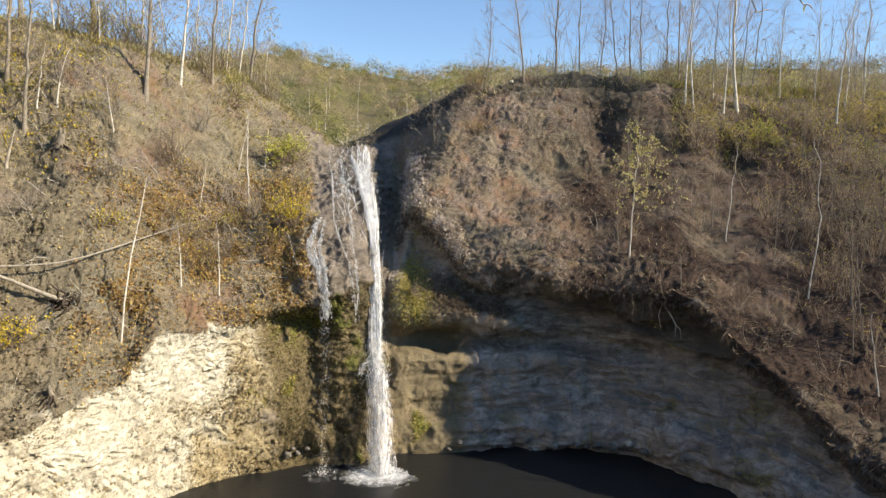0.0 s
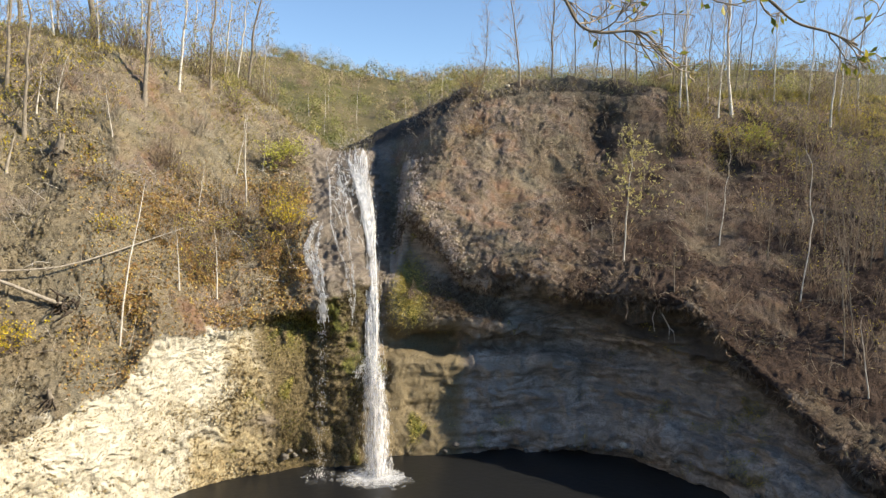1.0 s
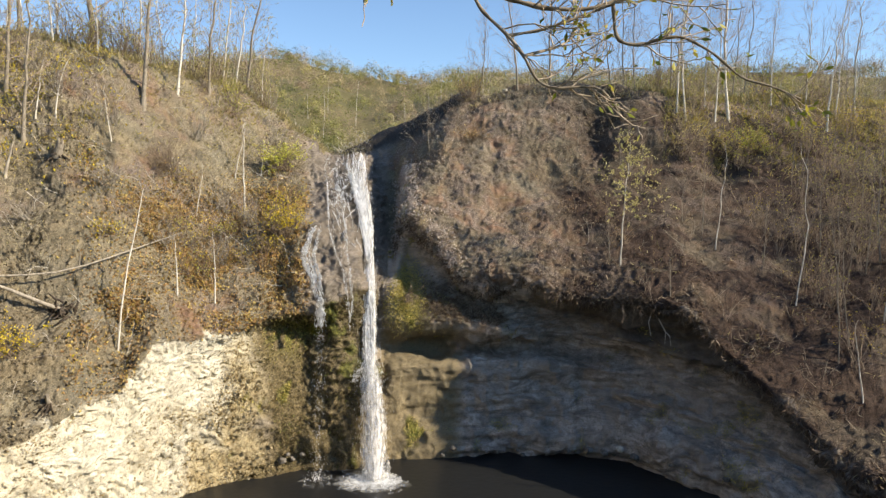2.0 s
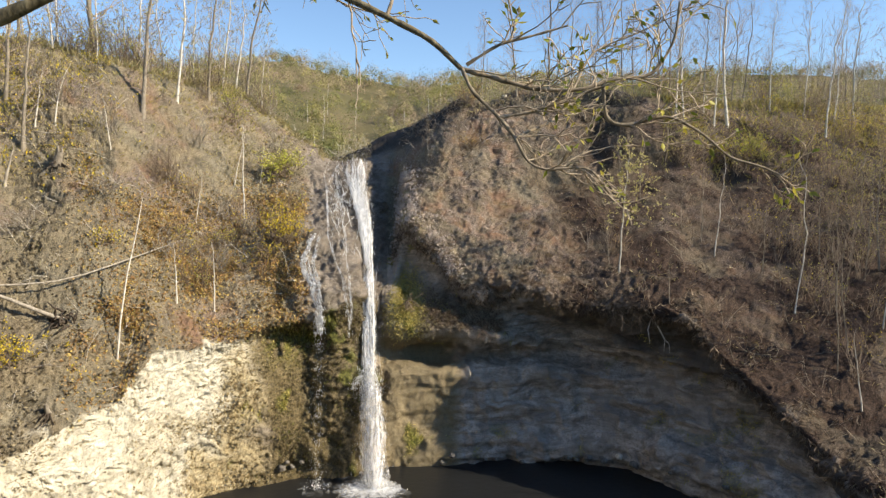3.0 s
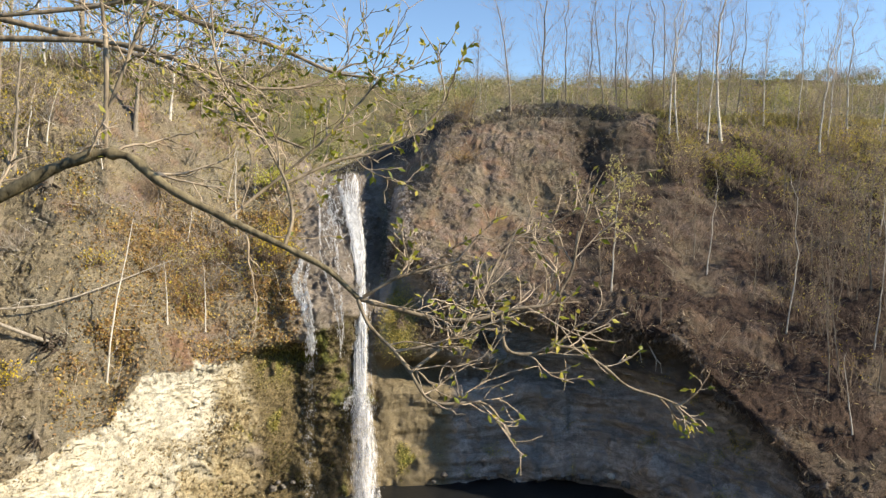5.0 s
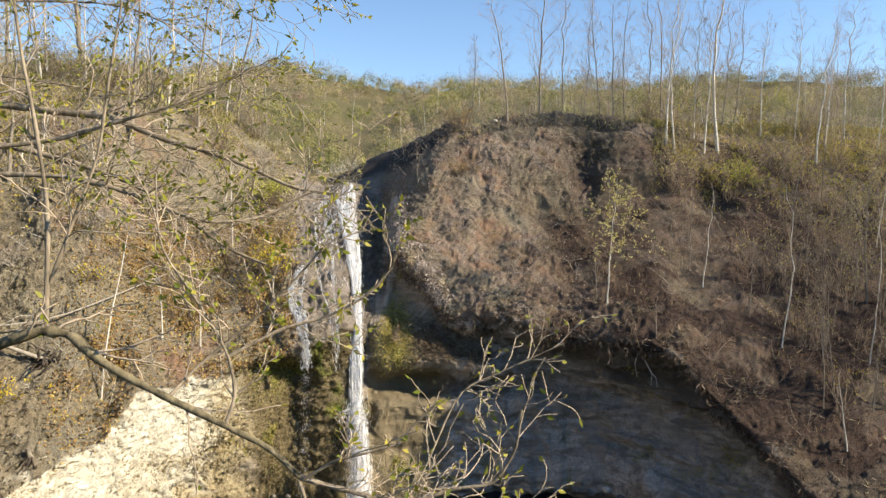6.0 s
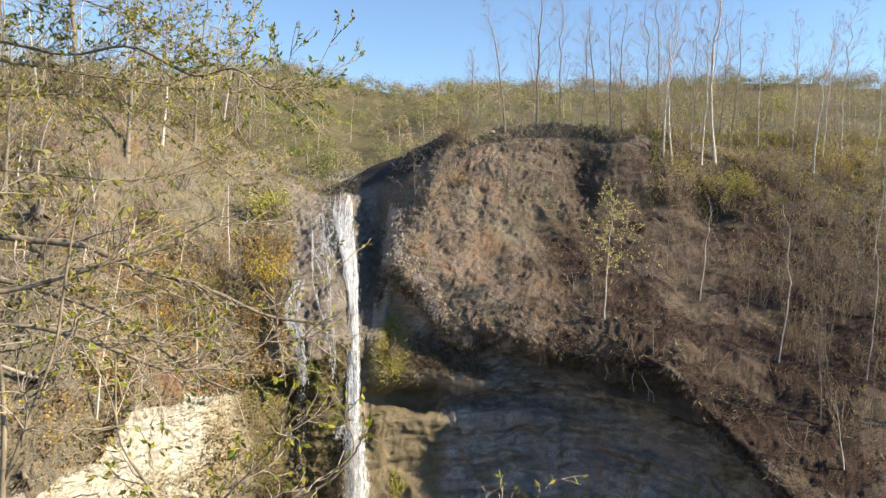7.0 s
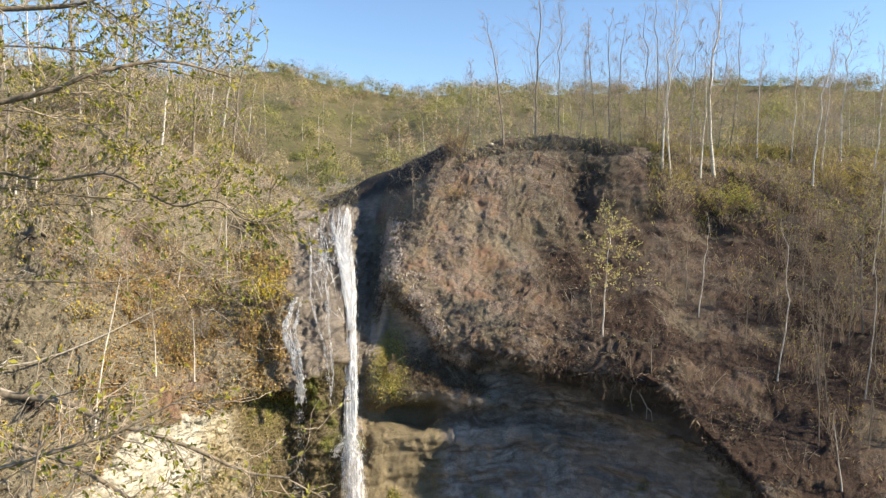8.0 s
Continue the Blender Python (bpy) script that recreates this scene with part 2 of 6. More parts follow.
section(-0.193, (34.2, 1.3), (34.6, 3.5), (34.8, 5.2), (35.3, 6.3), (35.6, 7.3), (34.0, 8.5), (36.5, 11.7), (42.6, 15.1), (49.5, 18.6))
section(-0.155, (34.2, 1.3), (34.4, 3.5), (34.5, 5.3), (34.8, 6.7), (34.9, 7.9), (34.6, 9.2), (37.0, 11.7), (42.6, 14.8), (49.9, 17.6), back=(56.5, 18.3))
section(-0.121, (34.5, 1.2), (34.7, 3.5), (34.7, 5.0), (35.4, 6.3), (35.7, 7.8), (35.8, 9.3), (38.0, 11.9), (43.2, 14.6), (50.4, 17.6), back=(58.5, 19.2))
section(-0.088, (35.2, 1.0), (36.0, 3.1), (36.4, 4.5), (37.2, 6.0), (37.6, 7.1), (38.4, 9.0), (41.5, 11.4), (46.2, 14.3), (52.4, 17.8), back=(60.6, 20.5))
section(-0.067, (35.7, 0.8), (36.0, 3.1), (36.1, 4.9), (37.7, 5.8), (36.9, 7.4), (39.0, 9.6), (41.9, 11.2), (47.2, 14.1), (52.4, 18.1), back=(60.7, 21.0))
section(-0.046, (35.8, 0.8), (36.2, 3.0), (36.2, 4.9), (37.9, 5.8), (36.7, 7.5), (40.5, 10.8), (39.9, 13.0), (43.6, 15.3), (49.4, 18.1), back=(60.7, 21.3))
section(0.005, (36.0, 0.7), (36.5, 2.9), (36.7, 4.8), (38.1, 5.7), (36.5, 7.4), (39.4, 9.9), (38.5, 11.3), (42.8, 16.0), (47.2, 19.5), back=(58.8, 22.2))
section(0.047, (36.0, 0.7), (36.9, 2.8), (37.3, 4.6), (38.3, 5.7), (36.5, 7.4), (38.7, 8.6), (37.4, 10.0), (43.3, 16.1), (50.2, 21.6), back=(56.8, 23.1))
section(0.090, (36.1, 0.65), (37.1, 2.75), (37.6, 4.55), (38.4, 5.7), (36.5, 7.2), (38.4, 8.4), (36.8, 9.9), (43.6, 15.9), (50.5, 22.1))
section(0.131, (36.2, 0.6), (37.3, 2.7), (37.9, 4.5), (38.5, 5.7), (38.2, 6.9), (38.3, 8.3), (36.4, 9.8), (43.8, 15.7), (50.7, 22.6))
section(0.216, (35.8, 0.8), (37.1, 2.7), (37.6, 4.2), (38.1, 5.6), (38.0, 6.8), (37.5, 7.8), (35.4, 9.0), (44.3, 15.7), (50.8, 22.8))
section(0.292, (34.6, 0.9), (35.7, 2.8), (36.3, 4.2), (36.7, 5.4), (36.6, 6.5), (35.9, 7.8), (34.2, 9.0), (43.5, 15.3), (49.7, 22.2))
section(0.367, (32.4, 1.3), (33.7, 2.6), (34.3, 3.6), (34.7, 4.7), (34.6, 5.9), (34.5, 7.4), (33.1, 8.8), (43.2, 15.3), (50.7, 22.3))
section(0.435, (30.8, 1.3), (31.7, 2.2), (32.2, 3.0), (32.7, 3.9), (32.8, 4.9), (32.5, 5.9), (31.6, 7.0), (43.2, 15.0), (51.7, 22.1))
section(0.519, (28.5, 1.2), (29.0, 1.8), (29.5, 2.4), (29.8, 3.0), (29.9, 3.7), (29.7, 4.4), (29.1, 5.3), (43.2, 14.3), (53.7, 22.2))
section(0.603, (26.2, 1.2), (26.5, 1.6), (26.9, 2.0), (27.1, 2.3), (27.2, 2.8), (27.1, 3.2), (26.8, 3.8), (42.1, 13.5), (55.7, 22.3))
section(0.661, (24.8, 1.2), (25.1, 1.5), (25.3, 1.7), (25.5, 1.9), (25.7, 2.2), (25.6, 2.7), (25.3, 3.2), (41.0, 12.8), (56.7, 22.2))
# out-of-view eastern cuts, kept low so the sun reaches the slope
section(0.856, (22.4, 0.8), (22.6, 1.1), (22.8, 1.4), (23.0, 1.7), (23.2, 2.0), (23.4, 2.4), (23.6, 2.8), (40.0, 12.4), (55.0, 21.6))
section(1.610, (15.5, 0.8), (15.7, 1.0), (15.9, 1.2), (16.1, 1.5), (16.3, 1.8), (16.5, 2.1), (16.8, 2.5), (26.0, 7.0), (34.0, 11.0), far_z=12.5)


def slopes(x, y):
    """Tangents of a curve without overshoot, along axis 0."""
    h = np.diff(x)[:, None]
    d = np.diff(y, axis=0) / h
    m = np.zeros_like(y)
    a, b = d[:-1], d[1:]
    w1, w2 = 2 * h[1:] + h[:-1], h[1:] + 2 * h[:-1]
    ok = a * b > 0
    with np.errstate(divide="ignore", invalid="ignore"):
        m[1:-1] = np.where(ok, (w1 + w2) / (w1 / np.where(ok, a, 1) + w2 / np.where(ok, b, 1)), 0)
    m[0], m[-1] = d[0], d[-1]
    return m


def curve(x, y, at):
    m = slopes(x, y)
    i = np.clip(np.searchsorted(x, at) - 1, 0, len(x) - 2)
    h = (x[i + 1] - x[i])[:, None]
    t = ((at - x[i])[:, None]) / h
    return ((1 + 2 * t) * (1 - t) ** 2 * y[i] + t * (1 - t) ** 2 * h * m[i] + t * t * (3 - 2 * t) * y[i + 1] + t * t * (t - 1) * h * m[i + 1])


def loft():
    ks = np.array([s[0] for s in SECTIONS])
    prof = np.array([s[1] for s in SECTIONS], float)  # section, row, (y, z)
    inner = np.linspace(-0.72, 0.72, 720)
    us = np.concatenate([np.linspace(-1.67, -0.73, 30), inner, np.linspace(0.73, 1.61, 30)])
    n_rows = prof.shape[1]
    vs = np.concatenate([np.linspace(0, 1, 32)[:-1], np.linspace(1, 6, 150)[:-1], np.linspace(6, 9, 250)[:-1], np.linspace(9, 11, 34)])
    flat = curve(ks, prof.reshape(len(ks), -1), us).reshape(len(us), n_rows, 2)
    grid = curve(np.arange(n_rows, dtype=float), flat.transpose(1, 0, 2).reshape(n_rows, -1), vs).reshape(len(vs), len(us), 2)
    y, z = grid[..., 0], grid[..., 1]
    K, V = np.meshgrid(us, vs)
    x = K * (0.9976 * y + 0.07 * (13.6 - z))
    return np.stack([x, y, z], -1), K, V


def surface_normals(P):
    du = np.gradient(P, axis=1)
    dv = np.gradient(P, axis=0)
    n = np.cross(du, dv)
    return n / np.maximum(np.linalg.norm(n, axis=2, keepdims=True), 1e-9)


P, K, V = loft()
N = surface_normals(P)
shape2 = K.shape
flatP = P.reshape(-1, 3)


WARPED = flatP + 0.55 * np.stack([grain(flatP / 1.25 + 9.1 * i, 200 + i) for i in range(3)], -1) + 0.18 * np.stack([grain(flatP / 0.37 + 5.3 * i, 210 + i) for i in range(3)], -1)


def field(size, octaves=4, seed=0, ridged=False, stretch=(1, 1, 1)):
    return fbm(WARPED * np.array(stretch), size, octaves, seed, ridged).reshape(shape2)



BIG = field(4.0, 3, 1)
# where rock ends and earth begins: a row that shifts from the lip of the wall to the lip of the overhang
LIP = np.where(K < -0.075, 5.9, 6.9) + 0.25 * field(1.2, 3, 5)
rocky = 1 - step(-0.15, 0.15, V - LIP)
left = 1 - step(-0.30, -0.215, K + 0.035 * field(1.5, 3, 9))
alcove = rocky * step(-0.085, -0.055, K)
chute = step(-0.208, -0.18, K) * (1 - step(-0.085, -0.07, K)) * (1 - step(8.8, 9.2, V))
pale = rocky * left
mound = step(6.6, 7.0, V) * step(-0.06, -0.03, K) * (1 - step(0.15, 0.30, K))
rough = field(0.9, 4, 21)
clods = field(0.55, 3, 31, True)
strata = fbm(np.stack([flatP[:, 0] * 0.12, flatP[:, 1] * 0.12, flatP[:, 2] * 1.35 + 0.35 * BIG.reshape(-1)], -1), 1.0, 4, 41).reshape(shape2)
quiet = step(0.0, 0.3, V) * (1 - 0.6 * step(9.3, 10.5, V)) * (1 - 0.7 * step(0.70, 0.78, np.abs(K)))
west = (1 - rocky) * (1 - step(-0.22, -0.16, K))
east = (1 - rocky) * step(0.18, 0.28, K)
push = 0.22 * BIG + 0.05 * rough * (1 - alcove) + 0.02 * clods + 0.05 * field(0.22, 2, 37) * (1 - alcove)
push += west * (0.05 * field(2.4, 4, 23, True, (1.0, 1.0, 0.7)) + 0.07 * strata + 0.07 * np.tanh(3 * field(0.9, 3, 24, False, (0.55, 0.55, 1.5))) + 0.05 * field(0.5, 3, 25, True, (1.0, 1.0, 1.8)) + 0.06 * field(0.20, 2, 26))
push += east * (0.10 * field(3.0, 4, 27, True, (1.0, 1.0, 0.6)) + 0.09 * field(0.6, 3, 29, False, (0.5, 0.5, 1.6)))
pits = step(0.50, 0.68, field(0.24, 2, 55, False, (0.7, 0.7, 1.5))) * step(-0.4, 0.5, field(1.5, 2, 59)) + 1.2 * step(0.72, 0.85, field(0.6, 2, 56, False, (0.6, 0.6, 1.6)))
push += pale * (0.02 * clods + 0.03 * field(0.30, 4, 51) + 0.03 * strata + 0.03 * np.tanh(3 * field(0.8, 3, 58, False, (0.6, 0.6, 1.4))) + 0.05 * field(1.1, 3, 53) - 0.19 * pits)
push += -0.65 * step(-0.06, -0.03, K) * (1 - step(0.28, 0.36, K)) * np.exp(-((V - 4.0) / 0.28) ** 2) + 0.35 * step(-0.02, 0.02, K) * (1 - step(0.28, 0.36, K)) * np.exp(-((V - 3.0) / 0.45) ** 2)
push += alcove * ((0.15 + 0.85 * step(0.0, 0.06, K)) * (0.14 * np.tanh(4 * strata) + 0.10 * np.tanh(4 * field(0.7, 3, 47, False, (0.25, 0.25, 1.6)))) + 0.22 * strata * (0.25 + 0.75 * step(0.0, 0.06, K)) + (0.55 + 0.45 * step(0.0, 0.06, K)) * (0.12 * rough + 0.30 * field(1.8, 4, 43) + 0.08 * field(0.5, 3, 45)))
push += mound * (0.03 * rough + 0.09 * field(0.30, 4, 35) + 0.10 * field(2.2, 4, 36, True, (1.0, 1.0, 0.5)))
push += chute * (0.06 * strata + 0.06 * clods + 0.12 * rough + 0.15 * field(0.36, 4, 57))


def scoop(k, v, wk, wv, depth):
    return -depth * np.exp(-((K - k) / wk) ** 2 - ((V - v) / wv) ** 2)


push += scoop(-0.101, 3.0, 0.014, 0.40, -1.0)
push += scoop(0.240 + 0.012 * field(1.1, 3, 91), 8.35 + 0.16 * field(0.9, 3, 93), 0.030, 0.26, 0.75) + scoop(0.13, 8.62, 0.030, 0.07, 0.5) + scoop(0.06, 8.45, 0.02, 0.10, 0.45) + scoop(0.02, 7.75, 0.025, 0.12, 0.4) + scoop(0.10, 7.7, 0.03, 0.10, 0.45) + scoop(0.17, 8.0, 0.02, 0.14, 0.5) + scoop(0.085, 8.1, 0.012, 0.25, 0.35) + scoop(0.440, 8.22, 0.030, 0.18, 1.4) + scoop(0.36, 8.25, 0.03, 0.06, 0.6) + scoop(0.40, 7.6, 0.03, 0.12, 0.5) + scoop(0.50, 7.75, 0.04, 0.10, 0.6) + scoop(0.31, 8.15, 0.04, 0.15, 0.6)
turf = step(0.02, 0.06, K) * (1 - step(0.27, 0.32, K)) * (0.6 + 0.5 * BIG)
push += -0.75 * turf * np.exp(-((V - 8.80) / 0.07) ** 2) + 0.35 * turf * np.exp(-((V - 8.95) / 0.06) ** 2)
P = P + N * (push * quiet)[..., None]
N = surface_normals(P)
flatP = P.reshape(-1, 3)

MASKS = {
    "rock": np.clip(alcove + chute * 0.9 + rocky * (1 - left) * 0.8, 0, 1),
    "pale": np.clip(pale + 0.6 * rocky * step(-0.09, -0.08, K) * (1 - step(0.02, 0.045, K)) * (1 - step(4.6, 5.0, V)) + 0.8 * step(0.0, 0.4, field(0.5, 3, 67) + 0.22) * (np.exp(-((V - LIP - 0.15) / 0.16) ** 2) * step(-0.065, -0.05, K) * (1 - step(0.04, 0.07, K)) + np.exp(-((K + 0.050) / 0.012) ** 2) * step(6.9, 7.1, V) * (1 - step(8.3, 8.8, V))), 0, 1),
    "ochre": np.clip(step(-0.36, -0.26, K + 0.06 * field(2.0, 3, 61) + 0.018 * (3.5 - V)) + 0.25 * step(0.1, 0.6, BIG), 0, 1),
    "moss": np.clip(rocky * step(0.0, 0.5, field(1.3, 4, 71) + 0.9 * np.exp(-((K + 0.215) / 0.045) ** 2) * step(2.5, 5, V) - 0.55) + 0.8 * step(-0.15, 0.35, field(0.5, 3, 73) + 0.15) * (1.2 * np.exp(-((K + 0.222) / 0.035) ** 2 - ((V - 4.6) / 0.8) ** 2) + np.exp(-((K + 0.158 + 0.012 * (V - 5)) / 0.012) ** 2 - ((V - 5.3) / 0.8) ** 2)) + np.exp(-((K + 0.045) / 0.022) ** 2 - ((V - 5.35) / 0.45) ** 2), 0, 1) * (1 - 0.7 * step(0.02, 0.08, K)) * step(-0.33, -0.26, K),
    "umber": np.clip(0.85 * rocky * step(-0.05, -0.03, K) * (1 - step(0.09, 0.12, K)) * np.exp(-((V - 5.3) / 0.4) ** 2) + rocky * (step(-0.285, -0.235, K + 0.03 * field(1.5, 3, 65)) * (1 - step(-0.10, -0.085, K)) + step(-0.09, -0.08, K) * (1 - step(0.02, 0.045, K)) * (1 - step(4.6, 5.0, V)) * 0.7) * 0.95, 0, 1),
    # flank behind the fall: its own shadow is painted into the colour
    # shade painted below the turf edge and in two hollows, partly dark soil
    # upper alcove under the lip: dark soil with the lip's shadow painted in
    "shade_soil": np.clip(0.75 * alcove * step(4.6, 5.6, V + 0.5 * BIG) * step(0.10, 0.26, K) + turf * np.exp(-((V - 8.80) / 0.09) ** 2) + 0.5 * np.exp(-((K - 0.235 + 0.02 * field(1.1, 3, 91)) / 0.024) ** 2 - ((V - 8.35 + 0.2 * field(0.9, 3, 93)) / 0.25) ** 2) + 0.8 * np.exp(-((K - 0.44) / 0.026) ** 2 - ((V - 8.22) / 0.18) ** 2) + step(9.05, 9.3, V) * step(-0.17, -0.15, K) * (1 - step(0.03, 0.06, K)), 0, 1),
    "wet": np.clip(chute * step(5.2, 6.2, V) * 1.0 + np.exp(-((K + 0.115) / 0.035) ** 2) * (1 - step(5.5, 6.5, V)) * 0.55, 0, 1),
    # eastern slope: dark humus with tree shade painted in
    "humus_shade": np.clip(step(0.10, 0.26, K + 0.05 * field(3.0, 3, 85)) * (0.62 + 0.5 * step(-0.35, 0.35, field(1.6, 4, 87, False, (0.5, 0.5, 1.6)))), 0, 1) * (1 - rocky) * (1 - 0.6 * step(8.3, 8.8, V)),
    "litter": np.clip(step(-0.5, 0.9, field(2.2, 4, 81) + 0.7 * mound + 0.55 * step(0.15, 0.35, K) - 0.15), 0, 1) * (1 - rocky) * (1 - 0.85 * step(-0.38, -0.44, K) * (1 - step(7.5, 8.0, V))),
}


def grid_object(name, pick, label, category):
    """The faces of the loft that pick chooses, as one mesh."""
    rows, cols = shape2
    i, j = np.meshgrid(np.arange(rows - 1), np.arange(cols - 1), indexing="ij")
    keep = pick[:-1, :-1]
    i, j = i[keep], j[keep]
    quads = np.stack([i * cols + j, i * cols + j + 1, (i + 1) * cols + j + 1, (i + 1) * cols + j], -1)
    used, inverse = np.unique(quads, return_inverse=True)
    me = bpy.data.meshes.new(name)
    me.vertices.add(len(used))
    me.vertices.foreach_set("co", flatP[used].astype(np.float32).ravel())
    me.loops.add(quads.size)
    me.loops.foreach_set("vertex_index", inverse.ravel().astype(np.int32))
    me.polygons.add(len(quads))
    me.polygons.foreach_set("loop_start", np.arange(0, quads.size, 4, dtype=np.int32))
    me.polygons.foreach_set("use_smooth", np.ones(len(quads), bool))
    me.update(calc_edges=True)
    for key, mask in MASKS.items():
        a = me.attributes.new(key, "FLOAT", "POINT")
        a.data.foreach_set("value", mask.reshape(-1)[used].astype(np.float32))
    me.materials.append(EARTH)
    return tagged(new(name, me), label, category, kind="structure")


is_rock = rocky > 0.5
is_left = K < -0.075
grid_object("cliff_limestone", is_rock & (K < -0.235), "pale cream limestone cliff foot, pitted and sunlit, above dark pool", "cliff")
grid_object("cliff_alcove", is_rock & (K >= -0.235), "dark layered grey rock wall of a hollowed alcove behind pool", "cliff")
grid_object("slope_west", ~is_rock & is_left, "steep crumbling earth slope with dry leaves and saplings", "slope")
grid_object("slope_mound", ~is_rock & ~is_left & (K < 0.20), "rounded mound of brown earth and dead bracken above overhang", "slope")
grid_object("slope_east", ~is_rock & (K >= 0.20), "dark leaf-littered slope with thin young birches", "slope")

# ---- ground to the horizon ----


def plain_height(x, y):
    r = np.hypot(x, y - 30)
    h = -3.0 + 23.4 * step(47, 60, r)
    # unseen eastern ground, lowered to keep its shadow off the slope
    h = h - 8.0 * step(20, 50, x) * (1 - step(40, 66, y)) * step(50, 60, r)
    h = np.where(y < 14, np.maximum(h, -3 + 4.2 * step(14, 6, y)), h)
    q = np.stack([x, y, 0 * x], -1).reshape(-1, 3)
    rise = np.clip((y - 95) / 215, 0, 1.0)
    wobble = fbm(q, 70.0, 3, 7).reshape(x.shape)
    h = h + step(92, 110, y) * ((54 + 5 * step(-10, -110, x) - 1.5 * step(20, 90, x)) * rise + 7 * wobble * rise) - 0.13 * np.clip(y - 338, 0, 600) - 7.0 * np.exp(-((x + 12) / 45) ** 2) * step(180, 280, y)
    h = h - 5.0 * np.exp(-((x + 14 + 0.05 * (y - 100)) / 14) ** 2) * step(90, 140, y) * (1 - step(200, 320, y))
    return h


def ground_sheet():
    a = np.linspace(0, 2 * math.pi, 181)[:-1]
    r = np.concatenate([np.linspace(1, 110, 60), np.geomspace(113, 3200, 70)])
    A, R = np.meshgrid(a, r)
    x, y = R * np.sin(A), 30 + R * np.cos(A)
    z = plain_height(x, y)
    co = np.stack([x, y, z], -1).reshape(-1, 3)
    n = len(a)
    faces = []
    for i in range(len(r) - 1):
        for j in range(n):
            faces.append((i * n + j, (i + 1) * n + j, (i + 1) * n + (j + 1) % n, i * n + (j + 1) % n))
    me = bpy.data.meshes.new("ground")
    me.from_pydata(co.tolist(), [], faces)
    me.polygons.foreach_set("use_smooth", np.ones(len(faces), bool))
    me.materials.append(FAR_GROUND)
    tagged(new("ground", me), "grassy autumn valley floor rising to a wooded hill", "ground", kind="structure")


ground_sheet()


def pool():
    bm = bmesh.new()
    bmesh.ops.create_grid(bm, x_segments=60, y_segments=50, size=1.0)
    for v in bm.verts:
        v.co = Vector((v.co.x * 24, 26 + v.co.y * 14, 0))
    me = bpy.data.meshes.new("water")
    bm.to_mesh(me)
    me.materials.append(POOL)
    tagged(new("water", me), "still dark plunge pool below the waterfall", "pool", kind="structure")


pool()

# ---- making meshes ----
RNG = np.random.default_rng(11)
UP = np.array([0.0, 0.0, 1.0])


def unit(v):
    return v * (1.0 / max(math.sqrt(v[0] * v[0] + v[1] * v[1] + v[2] * v[2]), 1e-9))


def cross(a, b):
    """Cross products of rows."""
    out = np.empty(np.broadcast(a, b).shape)
    out[..., 0] = a[..., 1] * b[..., 2] - a[..., 2] * b[..., 1]
    out[..., 1] = a[..., 2] * b[..., 0] - a[..., 0] * b[..., 2]
    out[..., 2] = a[..., 0] * b[..., 1] - a[..., 1] * b[..., 0]
    return out


RINGS = {}


def ring(n, sides):
    """Cosines, sines and faces of a tube, made once for each size."""
    if (n, sides) not in RINGS:
        ang = np.arange(sides) * 2 * math.pi / sides
        i, j = np.meshgrid(np.arange(n - 1), np.arange(sides), indexing="ij")
        k = (j + 1) % sides
        quads = np.stack([i * sides + j, i * sides + k, (i + 1) * sides + k, (i + 1) * sides + j], -1).reshape(-1, 4)
        RINGS[n, sides] = np.cos(ang)[None, :, None], np.sin(ang)[None, :, None], quads
    return RINGS[n, sides]


